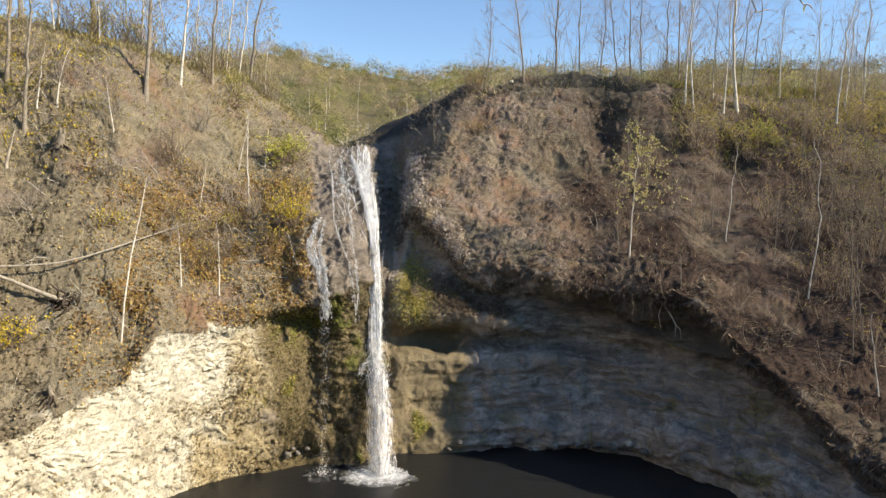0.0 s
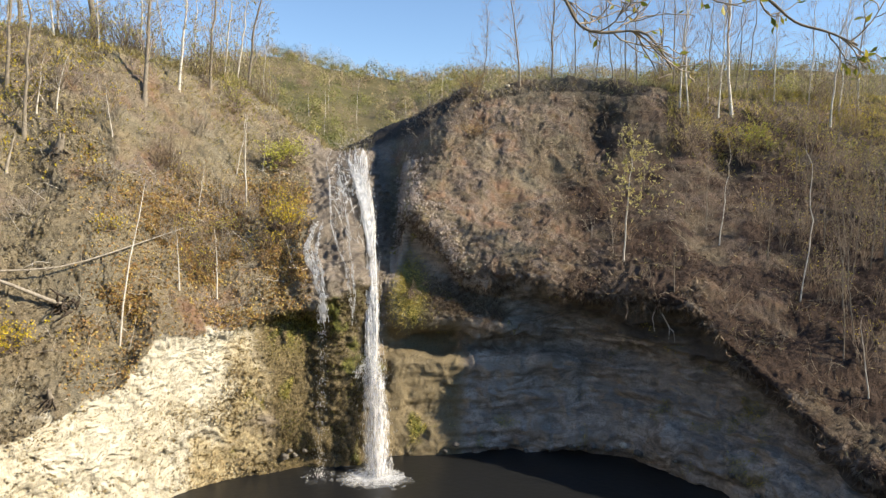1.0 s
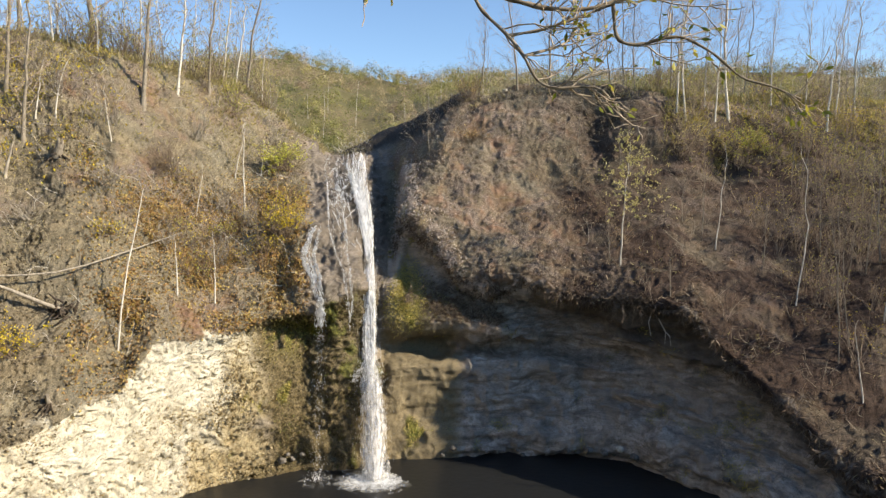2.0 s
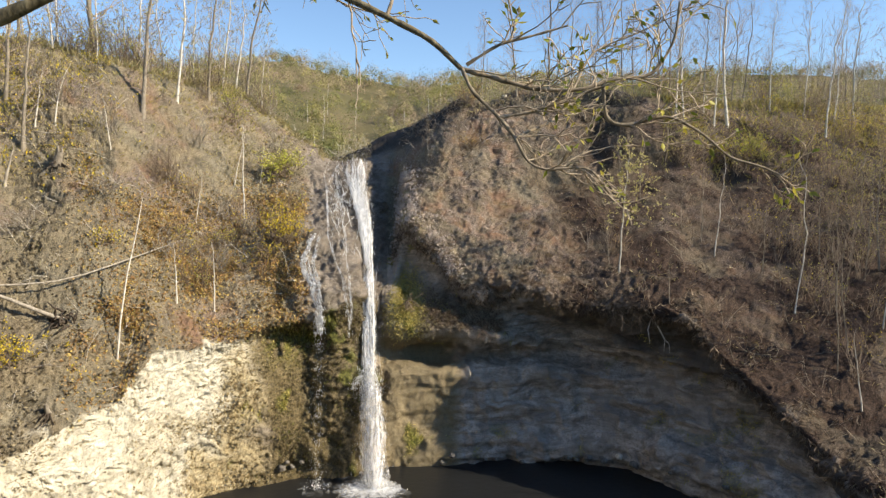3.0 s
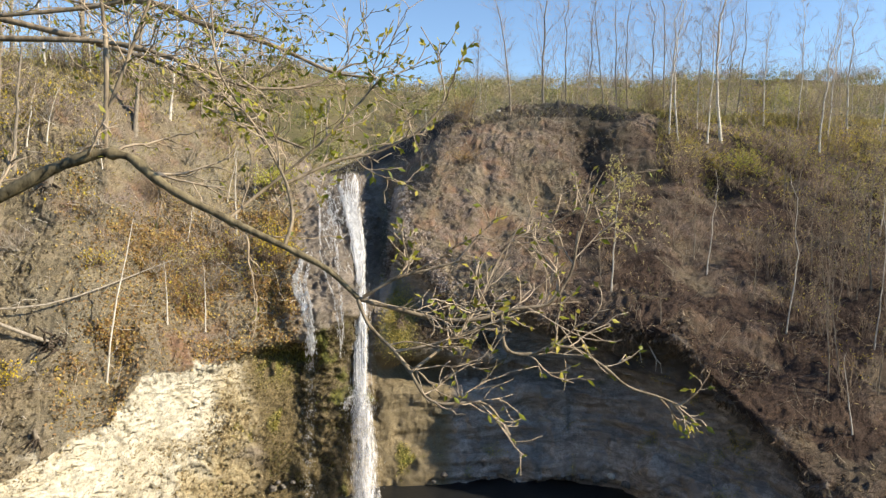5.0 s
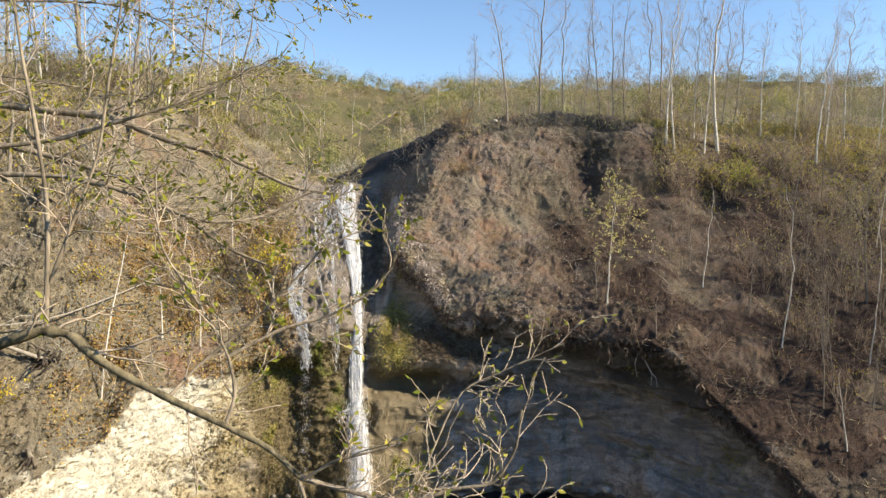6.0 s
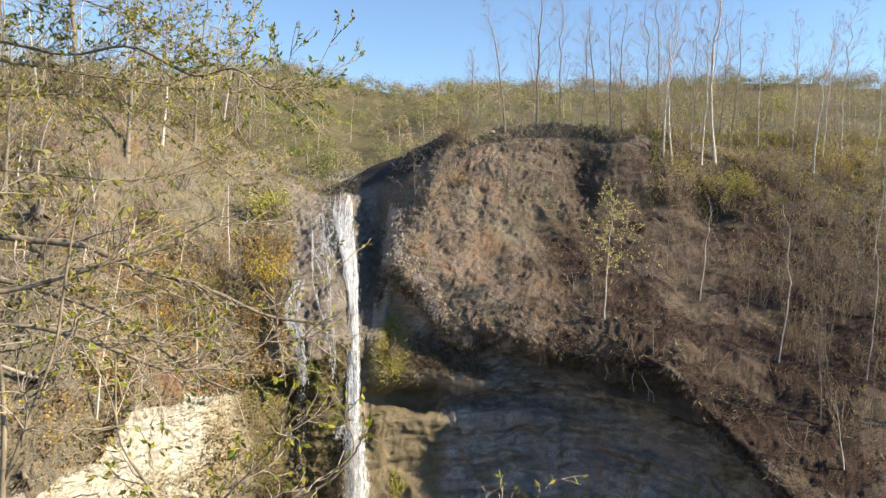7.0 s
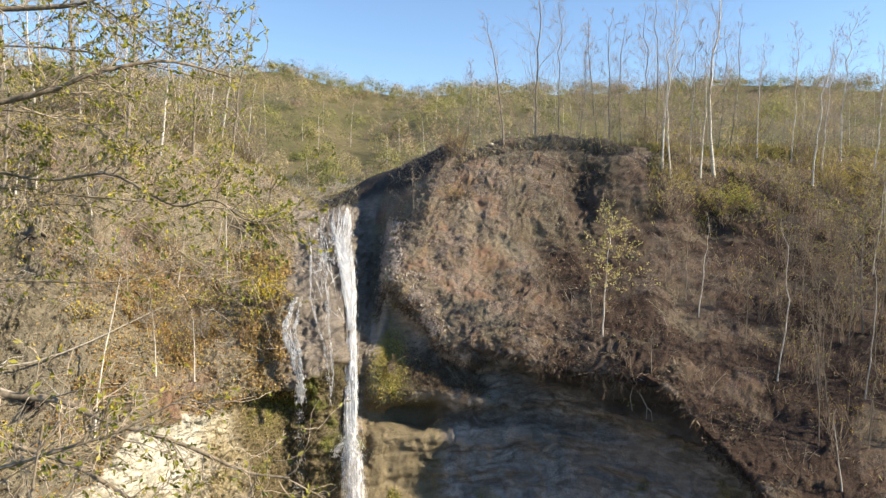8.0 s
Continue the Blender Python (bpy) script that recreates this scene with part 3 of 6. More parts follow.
class Pile:
    """Points and faces that grow into one mesh."""

    def __init__(self):
        self.v, self.q, self.f, self.n, self.blades, self.tris = [], [], [], 0, [], []

    def add(self, verts, faces):
        self.v.append(np.asarray(verts, float))
        self.f.extend(tuple(i + self.n for i in f) for f in faces)
        self.n += len(verts)

    def tube(self, path, radii, sides=5):
        path = np.asarray(path, float)
        n = len(path)
        tang = np.empty_like(path)
        tang[1:-1] = path[2:] - path[:-2]
        tang[0], tang[-1] = path[1] - path[0], path[-1] - path[-2]
        tang /= np.sqrt((tang * tang).sum(1, keepdims=True)) + 1e-9
        mean = unit(path[-1] - path[0])
        side = cross(tang, np.array([1.0, 0, 0]) if abs(mean[2]) > 0.8 else UP)
        side /= np.sqrt((side * side).sum(1, keepdims=True)) + 1e-9
        other = cross(tang, side)
        c, sn, quads = ring(n, sides)
        r = np.asarray(radii)[:, None, None]
        self.v.append((path[:, None] + r * (c * side[:, None] + sn * other[:, None])).reshape(-1, 3))
        self.q.append(quads + self.n)
        self.n += n * sides

    def leaf(self, at, way, length, width):
        """A pointed leaf, folded along its midrib, built later with the others."""
        self.blades.append((*at, *way, length, width))
        self.n += 0

    def mesh(self, name, material, smooth=True):
        if self.blades:
            d = np.array(self.blades)
            at, way, L, W = d[:, :3], d[:, 3:6], d[:, 6:7], d[:, 7:8]
            way = way / (np.linalg.norm(way, axis=1, keepdims=True) + 1e-9)
            side = cross(way, RNG.normal(size=way.shape))
            side /= np.linalg.norm(side, axis=1, keepdims=True) + 1e-9
            up = cross(way, side)
            mid = at + way * L * 0.45 + up * W * 0.2
            pts = np.stack([at, mid + side * W * 0.5, at + way * L, mid - side * W * 0.5], 1).reshape(-1, 3)
            base = np.arange(len(d))[:, None] * 4 + self.n
            tris = np.concatenate([base + np.array([0, 1, 2]), base + np.array([0, 2, 3])], 1).reshape(-1, 3)
            self.v.append(pts)
        else:
            tris = np.zeros((0, 3), int)
        if self.tris:
            tris = np.concatenate([tris, *self.tris])
        quads = np.concatenate(self.q) if self.q else np.zeros((0, 4), int)
        co = np.concatenate(self.v)
        me = bpy.data.meshes.new(name)
        me.vertices.add(len(co))
        me.vertices.foreach_set("co", co.astype(np.float32).ravel())
        flat = [i for f in self.f for i in f]
        sizes = np.concatenate([np.full(len(quads), 4), np.full(len(tris), 3), np.array([len(f) for f in self.f], int)]).astype(int)
        loops = np.concatenate([quads.ravel(), tris.ravel(), np.array(flat, int)]).astype(np.int32)
        me.loops.add(len(loops))
        me.loops.foreach_set("vertex_index", loops)
        me.polygons.add(len(sizes))
        me.polygons.foreach_set("loop_start", (np.cumsum(sizes) - sizes).astype(np.int32))
        if smooth:
            me.polygons.foreach_set("use_smooth", np.ones(len(sizes), bool))
        me.update(calc_edges=True)
        me.materials.append(material)
        return me


def shards(name, at, normals, sizes, aspect, material, upright=0.5, droop=0.0, bend=0.3, tone=None, flat=0.0, single=False):
    """Many small pointed blades in one mesh, vectorised: each a folded pair of triangles."""
    n = len(at)
    way = normals * upright + RNG.normal(size=(n, 3)) * (1 - upright * 0.5)
    way[:, 2] -= droop
    way /= np.linalg.norm(way, axis=1, keepdims=True)
    side = np.cross(way, RNG.normal(size=(n, 3)))
    side /= np.linalg.norm(side, axis=1, keepdims=True)
    if flat:
        facing = normals + RNG.normal(size=(n, 3)) * flat
        facing /= np.linalg.norm(facing, axis=1, keepdims=True)
        way = np.cross(facing, RNG.normal(size=(n, 3)))
        way /= np.linalg.norm(way, axis=1, keepdims=True)
        side = np.cross(facing, way)
    up = np.cross(way, side)
    L = sizes[:, None]
    w = L * aspect * 0.5
    co = np.stack([at - way * L * 0.1, at + way * L * 0.5 + side * w + up * L * bend * 0.3, at + way * L, at + way * L * 0.5 - side * w + up * L * bend * 0.3], 1).reshape(-1, 3)
    base = np.arange(n)[:, None] * 4
    tris = np.concatenate([base + np.array([0, 1, 2]), base + np.array([0, 2, 3])], 1).reshape(-1, 3)
    if single:
        tris = base + np.array([1, 2, 3])
    me = bpy.data.meshes.new(name)
    me.vertices.add(len(co))
    me.vertices.foreach_set("co", co.astype(np.float32).ravel())
    me.loops.add(tris.size)
    me.loops.foreach_set("vertex_index", tris.ravel().astype(np.int32))
    me.polygons.add(len(tris))
    me.polygons.foreach_set("loop_start", np.arange(0, tris.size, 3, dtype=np.int32))
    me.update(calc_edges=True)
    if tone is not None:
        me.attributes.new("tone", "FLOAT", "POINT").data.foreach_set("value", np.repeat(tone, 4).astype(np.float32))
    me.materials.append(material)
    return me


def part(name, me, parent, label=""):
    ob = new(name, me)
    ob.parent = parent
    if label:
        tagged(ob, label)
    return ob


def thing(name, label, category, group="", at=(0, 0, 0)):
    ob = new(name)
    ob.location = at
    return tagged(ob, label, category, group)


US = K[0]
ROWS_OUT = np.where(V[:, 0] >= 5.2)[0]


def rest(x, y, sink=0.0):
    """The point of the loft's outer slopes under (x, y)."""
    z = 14.0
    for _ in range(3):
        col = int(np.argmin(np.abs(US - x / (0.9976 * y + 0.07 * (13.6 - z)))))
        ys = P[ROWS_OUT, col, 1]
        low = int(np.argmax(V[ROWS_OUT, 0] >= (5.9 if US[col] < -0.075 else 6.9)))
        row = ROWS_OUT[low + int(np.argmin(np.abs(ys[low:] - y)))]
        z = P[row, col, 2]
    return np.array([x, y, z - sink])


def at_cell(k, v):
    """Row and column of the loft at a bearing and a profile step."""
    return int(np.argmin(np.abs(V[:, 0] - v))), int(np.argmin(np.abs(US - k)))


def smooth_path(p, times=2):
    for _ in range(times):
        q = p.copy()
        q[1:-1] = 0.25 * p[:-2] + 0.5 * p[1:-1] + 0.25 * p[2:]
        p = q
    return p


def resample(p, n):
    t = np.linspace(0, len(p) - 1, n)
    return np.stack([np.interp(t, np.arange(len(p)), p[:, c]) for c in range(3)], -1)


# ---- trees ----


def wander(start, way, length, steps, wobble, lift=0.0, rng=RNG):
    """A path that bends by chance and towards the light."""
    pts, p, w = [np.array(start, float)], np.array(start, float), unit(np.asarray(way, float))
    for _ in range(steps):
        w = unit(w + rng.normal(size=3) * wobble + UP * lift)
        p = p + w * length / steps
        pts.append(p.copy())
    return np.array(pts)


def along(path, t):
    s = t * (len(path) - 1)
    i = min(int(s), len(path) - 2)
    f = s - i
    return path[i] * (1 - f) + path[i + 1] * f, unit(path[i + 1] - path[i])


def side_way(way, spread, rng=RNG):
    a = rng.normal(size=3)
    a = unit(a - way * np.dot(a, way))
    return unit(way * math.cos(spread) + a * math.sin(spread))


def tree_piles(h, lean, r, limbs, twiggy, leafy, leaf_size, start=0.35, spread=0.6, rng=RNG, fine=0.005, reach=1.0):
    """Trunk, branches and leaves of a slender tree with its foot at the origin."""
    trunk, crown, leaves = Pile(), Pile(), Pile()
    n = 12
    t = np.linspace(0, 1, n + 1)
    bow = rng.normal(size=2) * 0.025 * h
    path = np.stack([lean * t ** 1.2 + bow[0] * np.sin(t * 3.1) + rng.normal(size=n + 1) * 0.012 * h * t, bow[1] * np.sin(t * 3.1) + rng.normal(size=n + 1) * 0.012 * h * t, h * t - 0.4 * (t == 0)], -1)
    radii = r * (1 - t) ** 0.8 + fine
    radii[0] *= 1.5
    trunk.tube(path, radii, 7)
    for i in range(limbs):
        u = start + (0.98 - start) * (i + rng.random()) / limbs
        p, w = along(path, u)
        length = h * (0.045 + 0.21 * (1 - u)) * (0.35 + 1.1 * rng.random()) * reach
        limb = wander(p, side_way(w, spread * (0.8 + 0.9 * rng.random()), rng), length, 5, 0.2, 0.07, rng)
        lr = max(fine * 1.2, r * (0.2 + 0.2 * rng.random()) * (1.05 - u))
        crown.tube(limb, np.linspace(lr, fine, 6), 4)
        for _ in range(twiggy):
            q, w2 = along(limb, 0.25 + 0.75 * rng.random())
            twig = wander(q, side_way(w2, 0.75, rng), length * (0.2 + 0.4 * rng.random()), 3, 0.25, 0.04, rng)
            crown.tube(twig, np.linspace(fine * 1.1, fine * 0.55, 4), 3)
            for _ in range(leafy):
                a, w3 = along(twig, 0.3 + 0.7 * rng.random())
                leaves.leaf(a, w3 + rng.normal(size=3) * 0.8 - 0.3 * UP, leaf_size * (0.7 + 0.6 * rng.random()), leaf_size * 0.6)
    return trunk, crown, leaves


def plant_tree(name, label, x, y, h, lean, r, bark, group, limbs=16, twiggy=5, leafy=0, leaf_size=0.1, leaf=None, category="tree", twig=None, **more):
    foot = rest(x, y, 0.05)
    ob = thing(name, label, category, group, foot)
    trunk, crown, leaves = tree_piles(h, lean, r, limbs, twiggy, leafy, leaf_size, **more)
    part("trunk", trunk.mesh("trunk", bark), ob)
    top = part("crown", crown.mesh("crown", twig or TWIG_DARK), ob)
    if leaves.blades:
        part("foliage", leaves.mesh("foliage", leaf, False), top)
    return ob


LEAF_YELLOW = leaf_material("yellow_leaves", [(0.62, 0.48, 0.04), (0.74, 0.60, 0.05), (0.58, 0.54, 0.07), (0.70, 0.50, 0.04)])
CRUST = leaf_material("pale_crust", [(0.60, 0.52, 0.46), (0.48, 0.41, 0.36), (0.68, 0.61, 0.54)], 0.85)
CRUMB = leaf_material("pale_crumbs", [(0.46, 0.38, 0.30), (0.36, 0.28, 0.21), (0.54, 0.46, 0.37)], 0.8)
# litter darkened in colour for the shaded eastern slope
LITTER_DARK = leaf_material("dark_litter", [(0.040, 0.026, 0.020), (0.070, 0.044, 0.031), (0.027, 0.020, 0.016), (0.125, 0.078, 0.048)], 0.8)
LEAF_OLIVE = leaf_material("olive_leaves", [(0.42, 0.37, 0.11), (0.52, 0.44, 0.15), (0.58, 0.47, 0.17), (0.36, 0.33, 0.10)])
LEAF_GREEN = leaf_material("green_yellow_leaves", [(0.42, 0.43, 0.06), (0.54, 0.52, 0.08), (0.32, 0.36, 0.06)])
LEAF_RUST = leaf_material("rust_leaves", [(0.40, 0.245, 0.105), (0.50, 0.335, 0.14), (0.32, 0.19, 0.09), (0.57, 0.44, 0.14)])
DRY = leaf_material("dry_bracken", [(0.16, 0.115, 0.082), (0.26, 0.20, 0.145), (0.11, 0.08, 0.058), (0.36, 0.295, 0.225)], 0.8)
LEAF_LIME = leaf_material("lime_leaves", [(0.58, 0.58, 0.10), (0.68, 0.64, 0.13), (0.50, 0.52, 0.09)])
LEAF_CREAM = leaf_material("pale_yellow_leaves", [(0.62, 0.54, 0.20), (0.72, 0.64, 0.30), (0.54, 0.50, 0.17)])
SOIL_CLOD = leaf_material("soil_clods", [(0.165, 0.135, 0.085), (0.27, 0.222, 0.142), (0.38, 0.32, 0.205), (0.075, 0.060, 0.040)], 0.9)
CHALK = leaf_material("chalk_flakes", [(0.66, 0.62, 0.50), (0.74, 0.71, 0.60), (0.60, 0.55, 0.42), (0.40, 0.34, 0.23)], 0.9)
OCHRE = leaf_material("ochre_flakes", [(0.45, 0.37, 0.21), (0.36, 0.28, 0.15), (0.22, 0.16, 0.08), (0.56, 0.48, 0.31)], 0.9)
UMBER = leaf_material("damp_flakes", [(0.13, 0.10, 0.045), (0.22, 0.175, 0.08), (0.18, 0.18, 0.05), (0.065, 0.052, 0.028)], 0.8)
STRAW = leaf_material("straw_grass", [(0.50, 0.43, 0.23), (0.58, 0.50, 0.28), (0.42, 0.39, 0.17), (0.33, 0.28, 0.15)], 0.8)

BIRCH = "slender pale birch, nearly bare, on the gorge rim"
# x, y, height, lean to the east, radius
for x, y, h, lean, r in (
    (16.9, 47.4, 14.0, 1.0, 0.085), (17.4, 47.0, 12.5, 1.1, 0.075), (19.7, 47.7, 10.5, 0.6, 0.07), (19.2, 48.4, 10.5, 0.7, 0.06), (20.9, 48.2, 17.0, 1.2, 0.13),
    (28.6, 49.3, 11.5, 1.6, 0.09), (30.2, 51.0, 9.5, 0.9, 0.07), (32.4, 52.3, 12.0, 1.0, 0.09), (35.0, 52.3, 10.0, 0.4, 0.07), (28.0, 51.3, 10.5, 0.3, 0.06), (25.4, 51.3, 9.0, 0.5, 0.06),
):
    plant_tree("birch_tree", BIRCH, x, y, h, lean, r * 0.8, BARK_PALE, "birches on the rim", limbs=44, twiggy=10, start=0.2, spread=0.6, reach=1.15, twig=TWIG_SUNLIT)
DARK = "thin grey-barked bare tree on the mound's rim"
for x, y, h, lean, r in (
    (5.9, 49.8, 9.8, -1.5, 0.08), (8.5, 51.2, 13.5, 0.2, 0.10), (10.3, 51.4, 11.0, -0.1, 0.06), (13.3, 51.8, 9.5, -0.8, 0.06), (14.2, 51.6, 10.5, -0.1, 0.065), (15.1, 51.4, 10.0, 0.3, 0.06),
    (16.8, 51.6, 11.5, -0.2, 0.065), (17.7, 51.3, 12.5, -0.3, 0.07), (22.6, 51.8, 9.5, 0.4, 0.055), (12.2, 53.0, 10.0, 0.5, 0.05), (24.0, 53.0, 11.0, 0.5, 0.06), (3.0, 50.6, 7.0, 0.3, 0.05),
):
    plant_tree("rim_tree", DARK, x, y, h, lean, r * 0.8, BARK_GREY, "bare trees on the rim", limbs=44, twiggy=10, start=0.12, spread=0.6, reach=1.2, twig=TWIG_SUNLIT)
OLD = "grey-trunked tree with few leaves on the western slope's crest"
for x, y, h, lean, r in (
    (-21.1, 34.1, 9.0, 0.7, 0.13), (-21.9, 43.0, 14.0, 0.0, 0.24), (-16.8, 38.4, 11.0, 1.1, 0.16), (-15.8, 40.8, 10.5, 0.7, 0.10), (-15.0, 44.2, 11.0, 1.4, 0.12),
    (-15.6, 49.0, 9.5, 1.3, 0.08), (-15.0, 50.0, 9.5, 0.6, 0.08), (-14.3, 50.5, 11.0, 1.9, 0.13), (-23.1, 36.0, 9.0, 0.4, 0.13), (-25.0, 40.5, 11.0, 0.3, 0.12), (-19.0, 43.0, 10.0, 0.3, 0.08), (-23.8, 42.5, 9.5, 0.5, 0.07), (-18.0, 45.0, 9.0, -0.5, 0.06),
    (-24.6, 38.6, 8.0, 0.6, 0.06), (-22.6, 39.8, 9.0, -0.4, 0.07), (-20.4, 40.6, 8.5, 0.5, 0.06), (-19.6, 45.6, 9.5, 0.4, 0.06), (-17.2, 47.6, 9.0, 0.6, 0.06), (-26.5, 43.5, 10.0, 0.2, 0.08), (-21.2, 46.2, 9.5, -0.3, 0.06), (-16.4, 50.6, 8.5, 0.5, 0.05), (-13.4, 51.4, 7.0, 0.8, 0.05),
):
    plant_tree("crest_tree", OLD, x, y, h, lean, r * 0.8, BARK_PALE if r < 0.11 else BARK_GREY, "trees on the western crest", limbs=34, twiggy=6, leafy=2, leaf_size=0.11, leaf=LEAF_OLIVE, start=0.1, spread=0.65, twig=TWIG_SUNLIT)
SAP = "thin bare sapling rooted in the leaf-littered slope"
for x, y, h, lean, r in (
    (9.8, 37.3, 3.3, -0.2, 0.03), (12.0, 33.6, 2.3, 0.0, 0.035), (15.8, 39.4, 5.6, 0.0, 0.04), (16.1, 38.2, 6.2, 0.5, 0.045), (18.6, 34.0, 8.5, 0.1, 0.05),
    (19.0, 30.7, 7.4, -0.7, 0.04), (20.0, 31.5, 6.5, -0.5, 0.04), (22.5, 32.9, 8.2, 0.3, 0.045), (18.8, 28.4, 3.7, -0.5, 0.045), (9.6, 45.8, 3.6, 0.4, 0.04),
    (-0.5, 44.9, 3.4, 0.0, 0.03), (2.0, 46.1, 2.8, -0.1, 0.03), (18.2, 36.7, 4.0, 0.1, 0.035), (22.4, 38.6, 5.5, 0.2, 0.04), (26.6, 41.4, 6.2, 0.4, 0.04), (14.9, 40.2, 3.0, 0.2, 0.03),
    (21.0, 30.2, 6.0, 0.2, 0.035), (20.6, 33.6, 6.8, -0.2, 0.035), (23.6, 36.2, 7.0, 0.3, 0.04), (25.0, 34.2, 7.5, 0.2, 0.04), (24.2, 31.0, 6.5, -0.2, 0.04), (21.8, 35.0, 5.0, 0.4, 0.03), (26.4, 37.8, 7.0, 0.1, 0.04), (28.4, 41.8, 7.5, 0.6, 0.045), (29.6, 38.4, 8.0, 0.2, 0.045),
    (1.3, 45.2, 2.4, 0.2, 0.025), (13.2, 43.0, 4.2, 0.4, 0.03), (12.2, 44.2, 3.6, -0.3, 0.03), (24.6, 45.0, 6.0, 0.8, 0.04), (23.4, 44.0, 4.8, 0.2, 0.035), (27.0, 45.6, 6.6, 0.5, 0.04), (31.0, 44.5, 8.0, 0.5, 0.05),
):
    plant_tree("sapling", SAP, x, y, h, lean, r * 0.62, BARK_PALE if r > 0.042 else BARK_GREY, "saplings on the eastern slope", limbs=20, twiggy=6, leafy=0, start=0.25, spread=0.55, category="sapling")
plant_tree("yellow_sapling", "young birch with sparse yellow leaves above the overhang", 10.2, 36.6, 7.0, 0.5, 0.045, BARK_PALE, "", limbs=34, twiggy=6, leafy=6, leaf_size=0.12, leaf=LEAF_CREAM, start=0.34, spread=0.85, reach=1.9, category="sapling")
for x, y, h, lean, r in ((-11.4, 39.4, 5.8, 0.1, 0.06), (-11.1, 33.0, 3.7, 0.0, 0.04), (-12.5, 31.8, 3.2, -0.1, 0.04), (-11.5, 43.5, 2.6, 0.3, 0.03), (-20.0, 35.2, 3.4, 1.0, 0.04), (-20.9, 34.9, 3.4, 0.6, 0.04), (-13.4, 37.0, 3.0, 0.5, 0.03), (-17.2, 35.4, 3.0, -0.3, 0.03), (-12.6, 41.5, 4.2, 1.0, 0.04)):
    plant_tree("slope_sapling", "thin leaning sapling on the crumbling western slope", x, y, h, lean, r, BARK_PALE, "saplings on the western slope", limbs=12, twiggy=4, leafy=1, leaf_size=0.08, leaf=LEAF_RUST, start=0.3, spread=0.5, category="sapling")


def pole():
    foot = rest(-13.9, 28.6, 0.1)
    ob = thing("dead_pole", "straight dead pale stem standing on the slope edge", "dead tree", at=foot)
    p = Pile()
    p.tube(np.array([[0, 0, 0], [0.15, 0.1, 1.8], [0.32, 0.5, 3.8], [0.6, 0.9, 5.6], [0.8, 1.2, 7.2]]), [0.045, 0.04, 0.034, 0.025, 0.010], 6)
    part("stem", p.mesh("stem", BARK_PALE), ob)


ROOT_DARK = bark_material("dark_root_bark", (0.030, 0.024, 0.018), (0.085, 0.065, 0.048))


def fallen_log():
    a, b = rest(-19.4, 26.7), rest(-15.8, 28.1)
    ob = thing("fallen_log", "bleached fallen trunk with torn roots on the slope", "log", at=a)
    p = Pile()
    d = b - a
    path = np.array([d * t + np.array([0, -0.12, 0.12 + 0.1 * math.sin(5 * t)]) for t in np.linspace(0, 1.0, 7)])
    p.tube(path, np.linspace(0.055, 0.095, 7), 8)
    part("trunk", p.mesh("trunk", LOG_BARK), ob)
    q = Pile()
    rng = np.random.default_rng(5)
    for _ in range(26):
        way = unit(np.array([rng.normal() * 0.8, -0.5 + rng.normal() * 0.4, rng.normal() * 0.9]))
        r = wander(path[-1] + rng.normal(size=3) * 0.2, way, 0.4 + 0.6 * rng.random(), 5, 0.5, -0.05, rng)
        q.tube(r, np.linspace(0.06, 0.012, 6), 5)
    part("root_mass", q.mesh("root_mass", ROOT_DARK), ob, "dark tangled torn roots")["kind"] = "stuff"
    c = rest(-18.5, 27.5)
    other = thing("fallen_branch", "long bleached fallen branch lying across the slope", "branch", at=c)
    m = Pile()
    path = smooth_path(resample(np.array([rest(x, y) - c + np.array([0, -0.35, 0.42]) for x, y in ((-18.5, 27.5), (-16.3, 28.7), (-14.7, 30.4), (-14.1, 32.9), (-13.4, 35.2))]), 9), 1)
    m.tube(path, np.linspace(0.048, 0.026, 9), 6)
    for t, w in ((0.35, (0.1, -0.3, 0.5)), (0.55, (-0.2, -0.3, -0.6)), (0.75, (0.3, -0.2, 0.5)), (0.2, (0.4, -0.4, -0.3))):
        p0, _ = along(path, t)
        m.tube(wander(p0, w, 1.0, 5, 0.2, 0), np.linspace(0.03, 0.008, 6), 4)
    part("stem", m.mesh("stem", LOG_BARK), other)


pole()
fallen_log()

# the first ten stand out of view, added to shade the eastern slope
for x, y, h, lean, r in ((31.5, 35.0, 10.0, 0.2, 0.07), (33.5, 38.5, 11.0, 0.3, 0.08), (35.0, 33.0, 10.5, -0.2, 0.07), (36.5, 41.0, 11.5, 0.2, 0.08), (30.5, 31.5, 9.0, 0.1, 0.06), (38.0, 36.5, 12.0, 0.0, 0.08), (33.0, 43.5, 10.5, 0.4, 0.07), (37.5, 45.5, 12.0, 0.1, 0.08), (29.5, 28.5, 9.0, 0.2, 0.06), (34.5, 29.5, 10.0, 0.0, 0.07), (24.8, 36.8, 8.5, 0.3, 0.05), (26.2, 33.4, 9.0, 0.1, 0.055), (27.6, 36.0, 9.5, -0.2, 0.055), (28.2, 40.2, 9.0, 0.3, 0.055), (23.0, 30.0, 7.5, 0.2, 0.045), (30.2, 42.4, 9.5, 0.3, 0.06)):
    plant_tree("slope_shade_tree", "slender grey tree with fine bare twigs, at or beyond the view's edge, shading the eastern slope", x, y, h, lean, r, BARK_GREY, "trees on the eastern slope", limbs=34, twiggy=7, leafy=3, leaf_size=0.09, leaf=LEAF_OLIVE, start=0.15, spread=0.65, reach=1.1, twig=TWIG_SUNLIT)


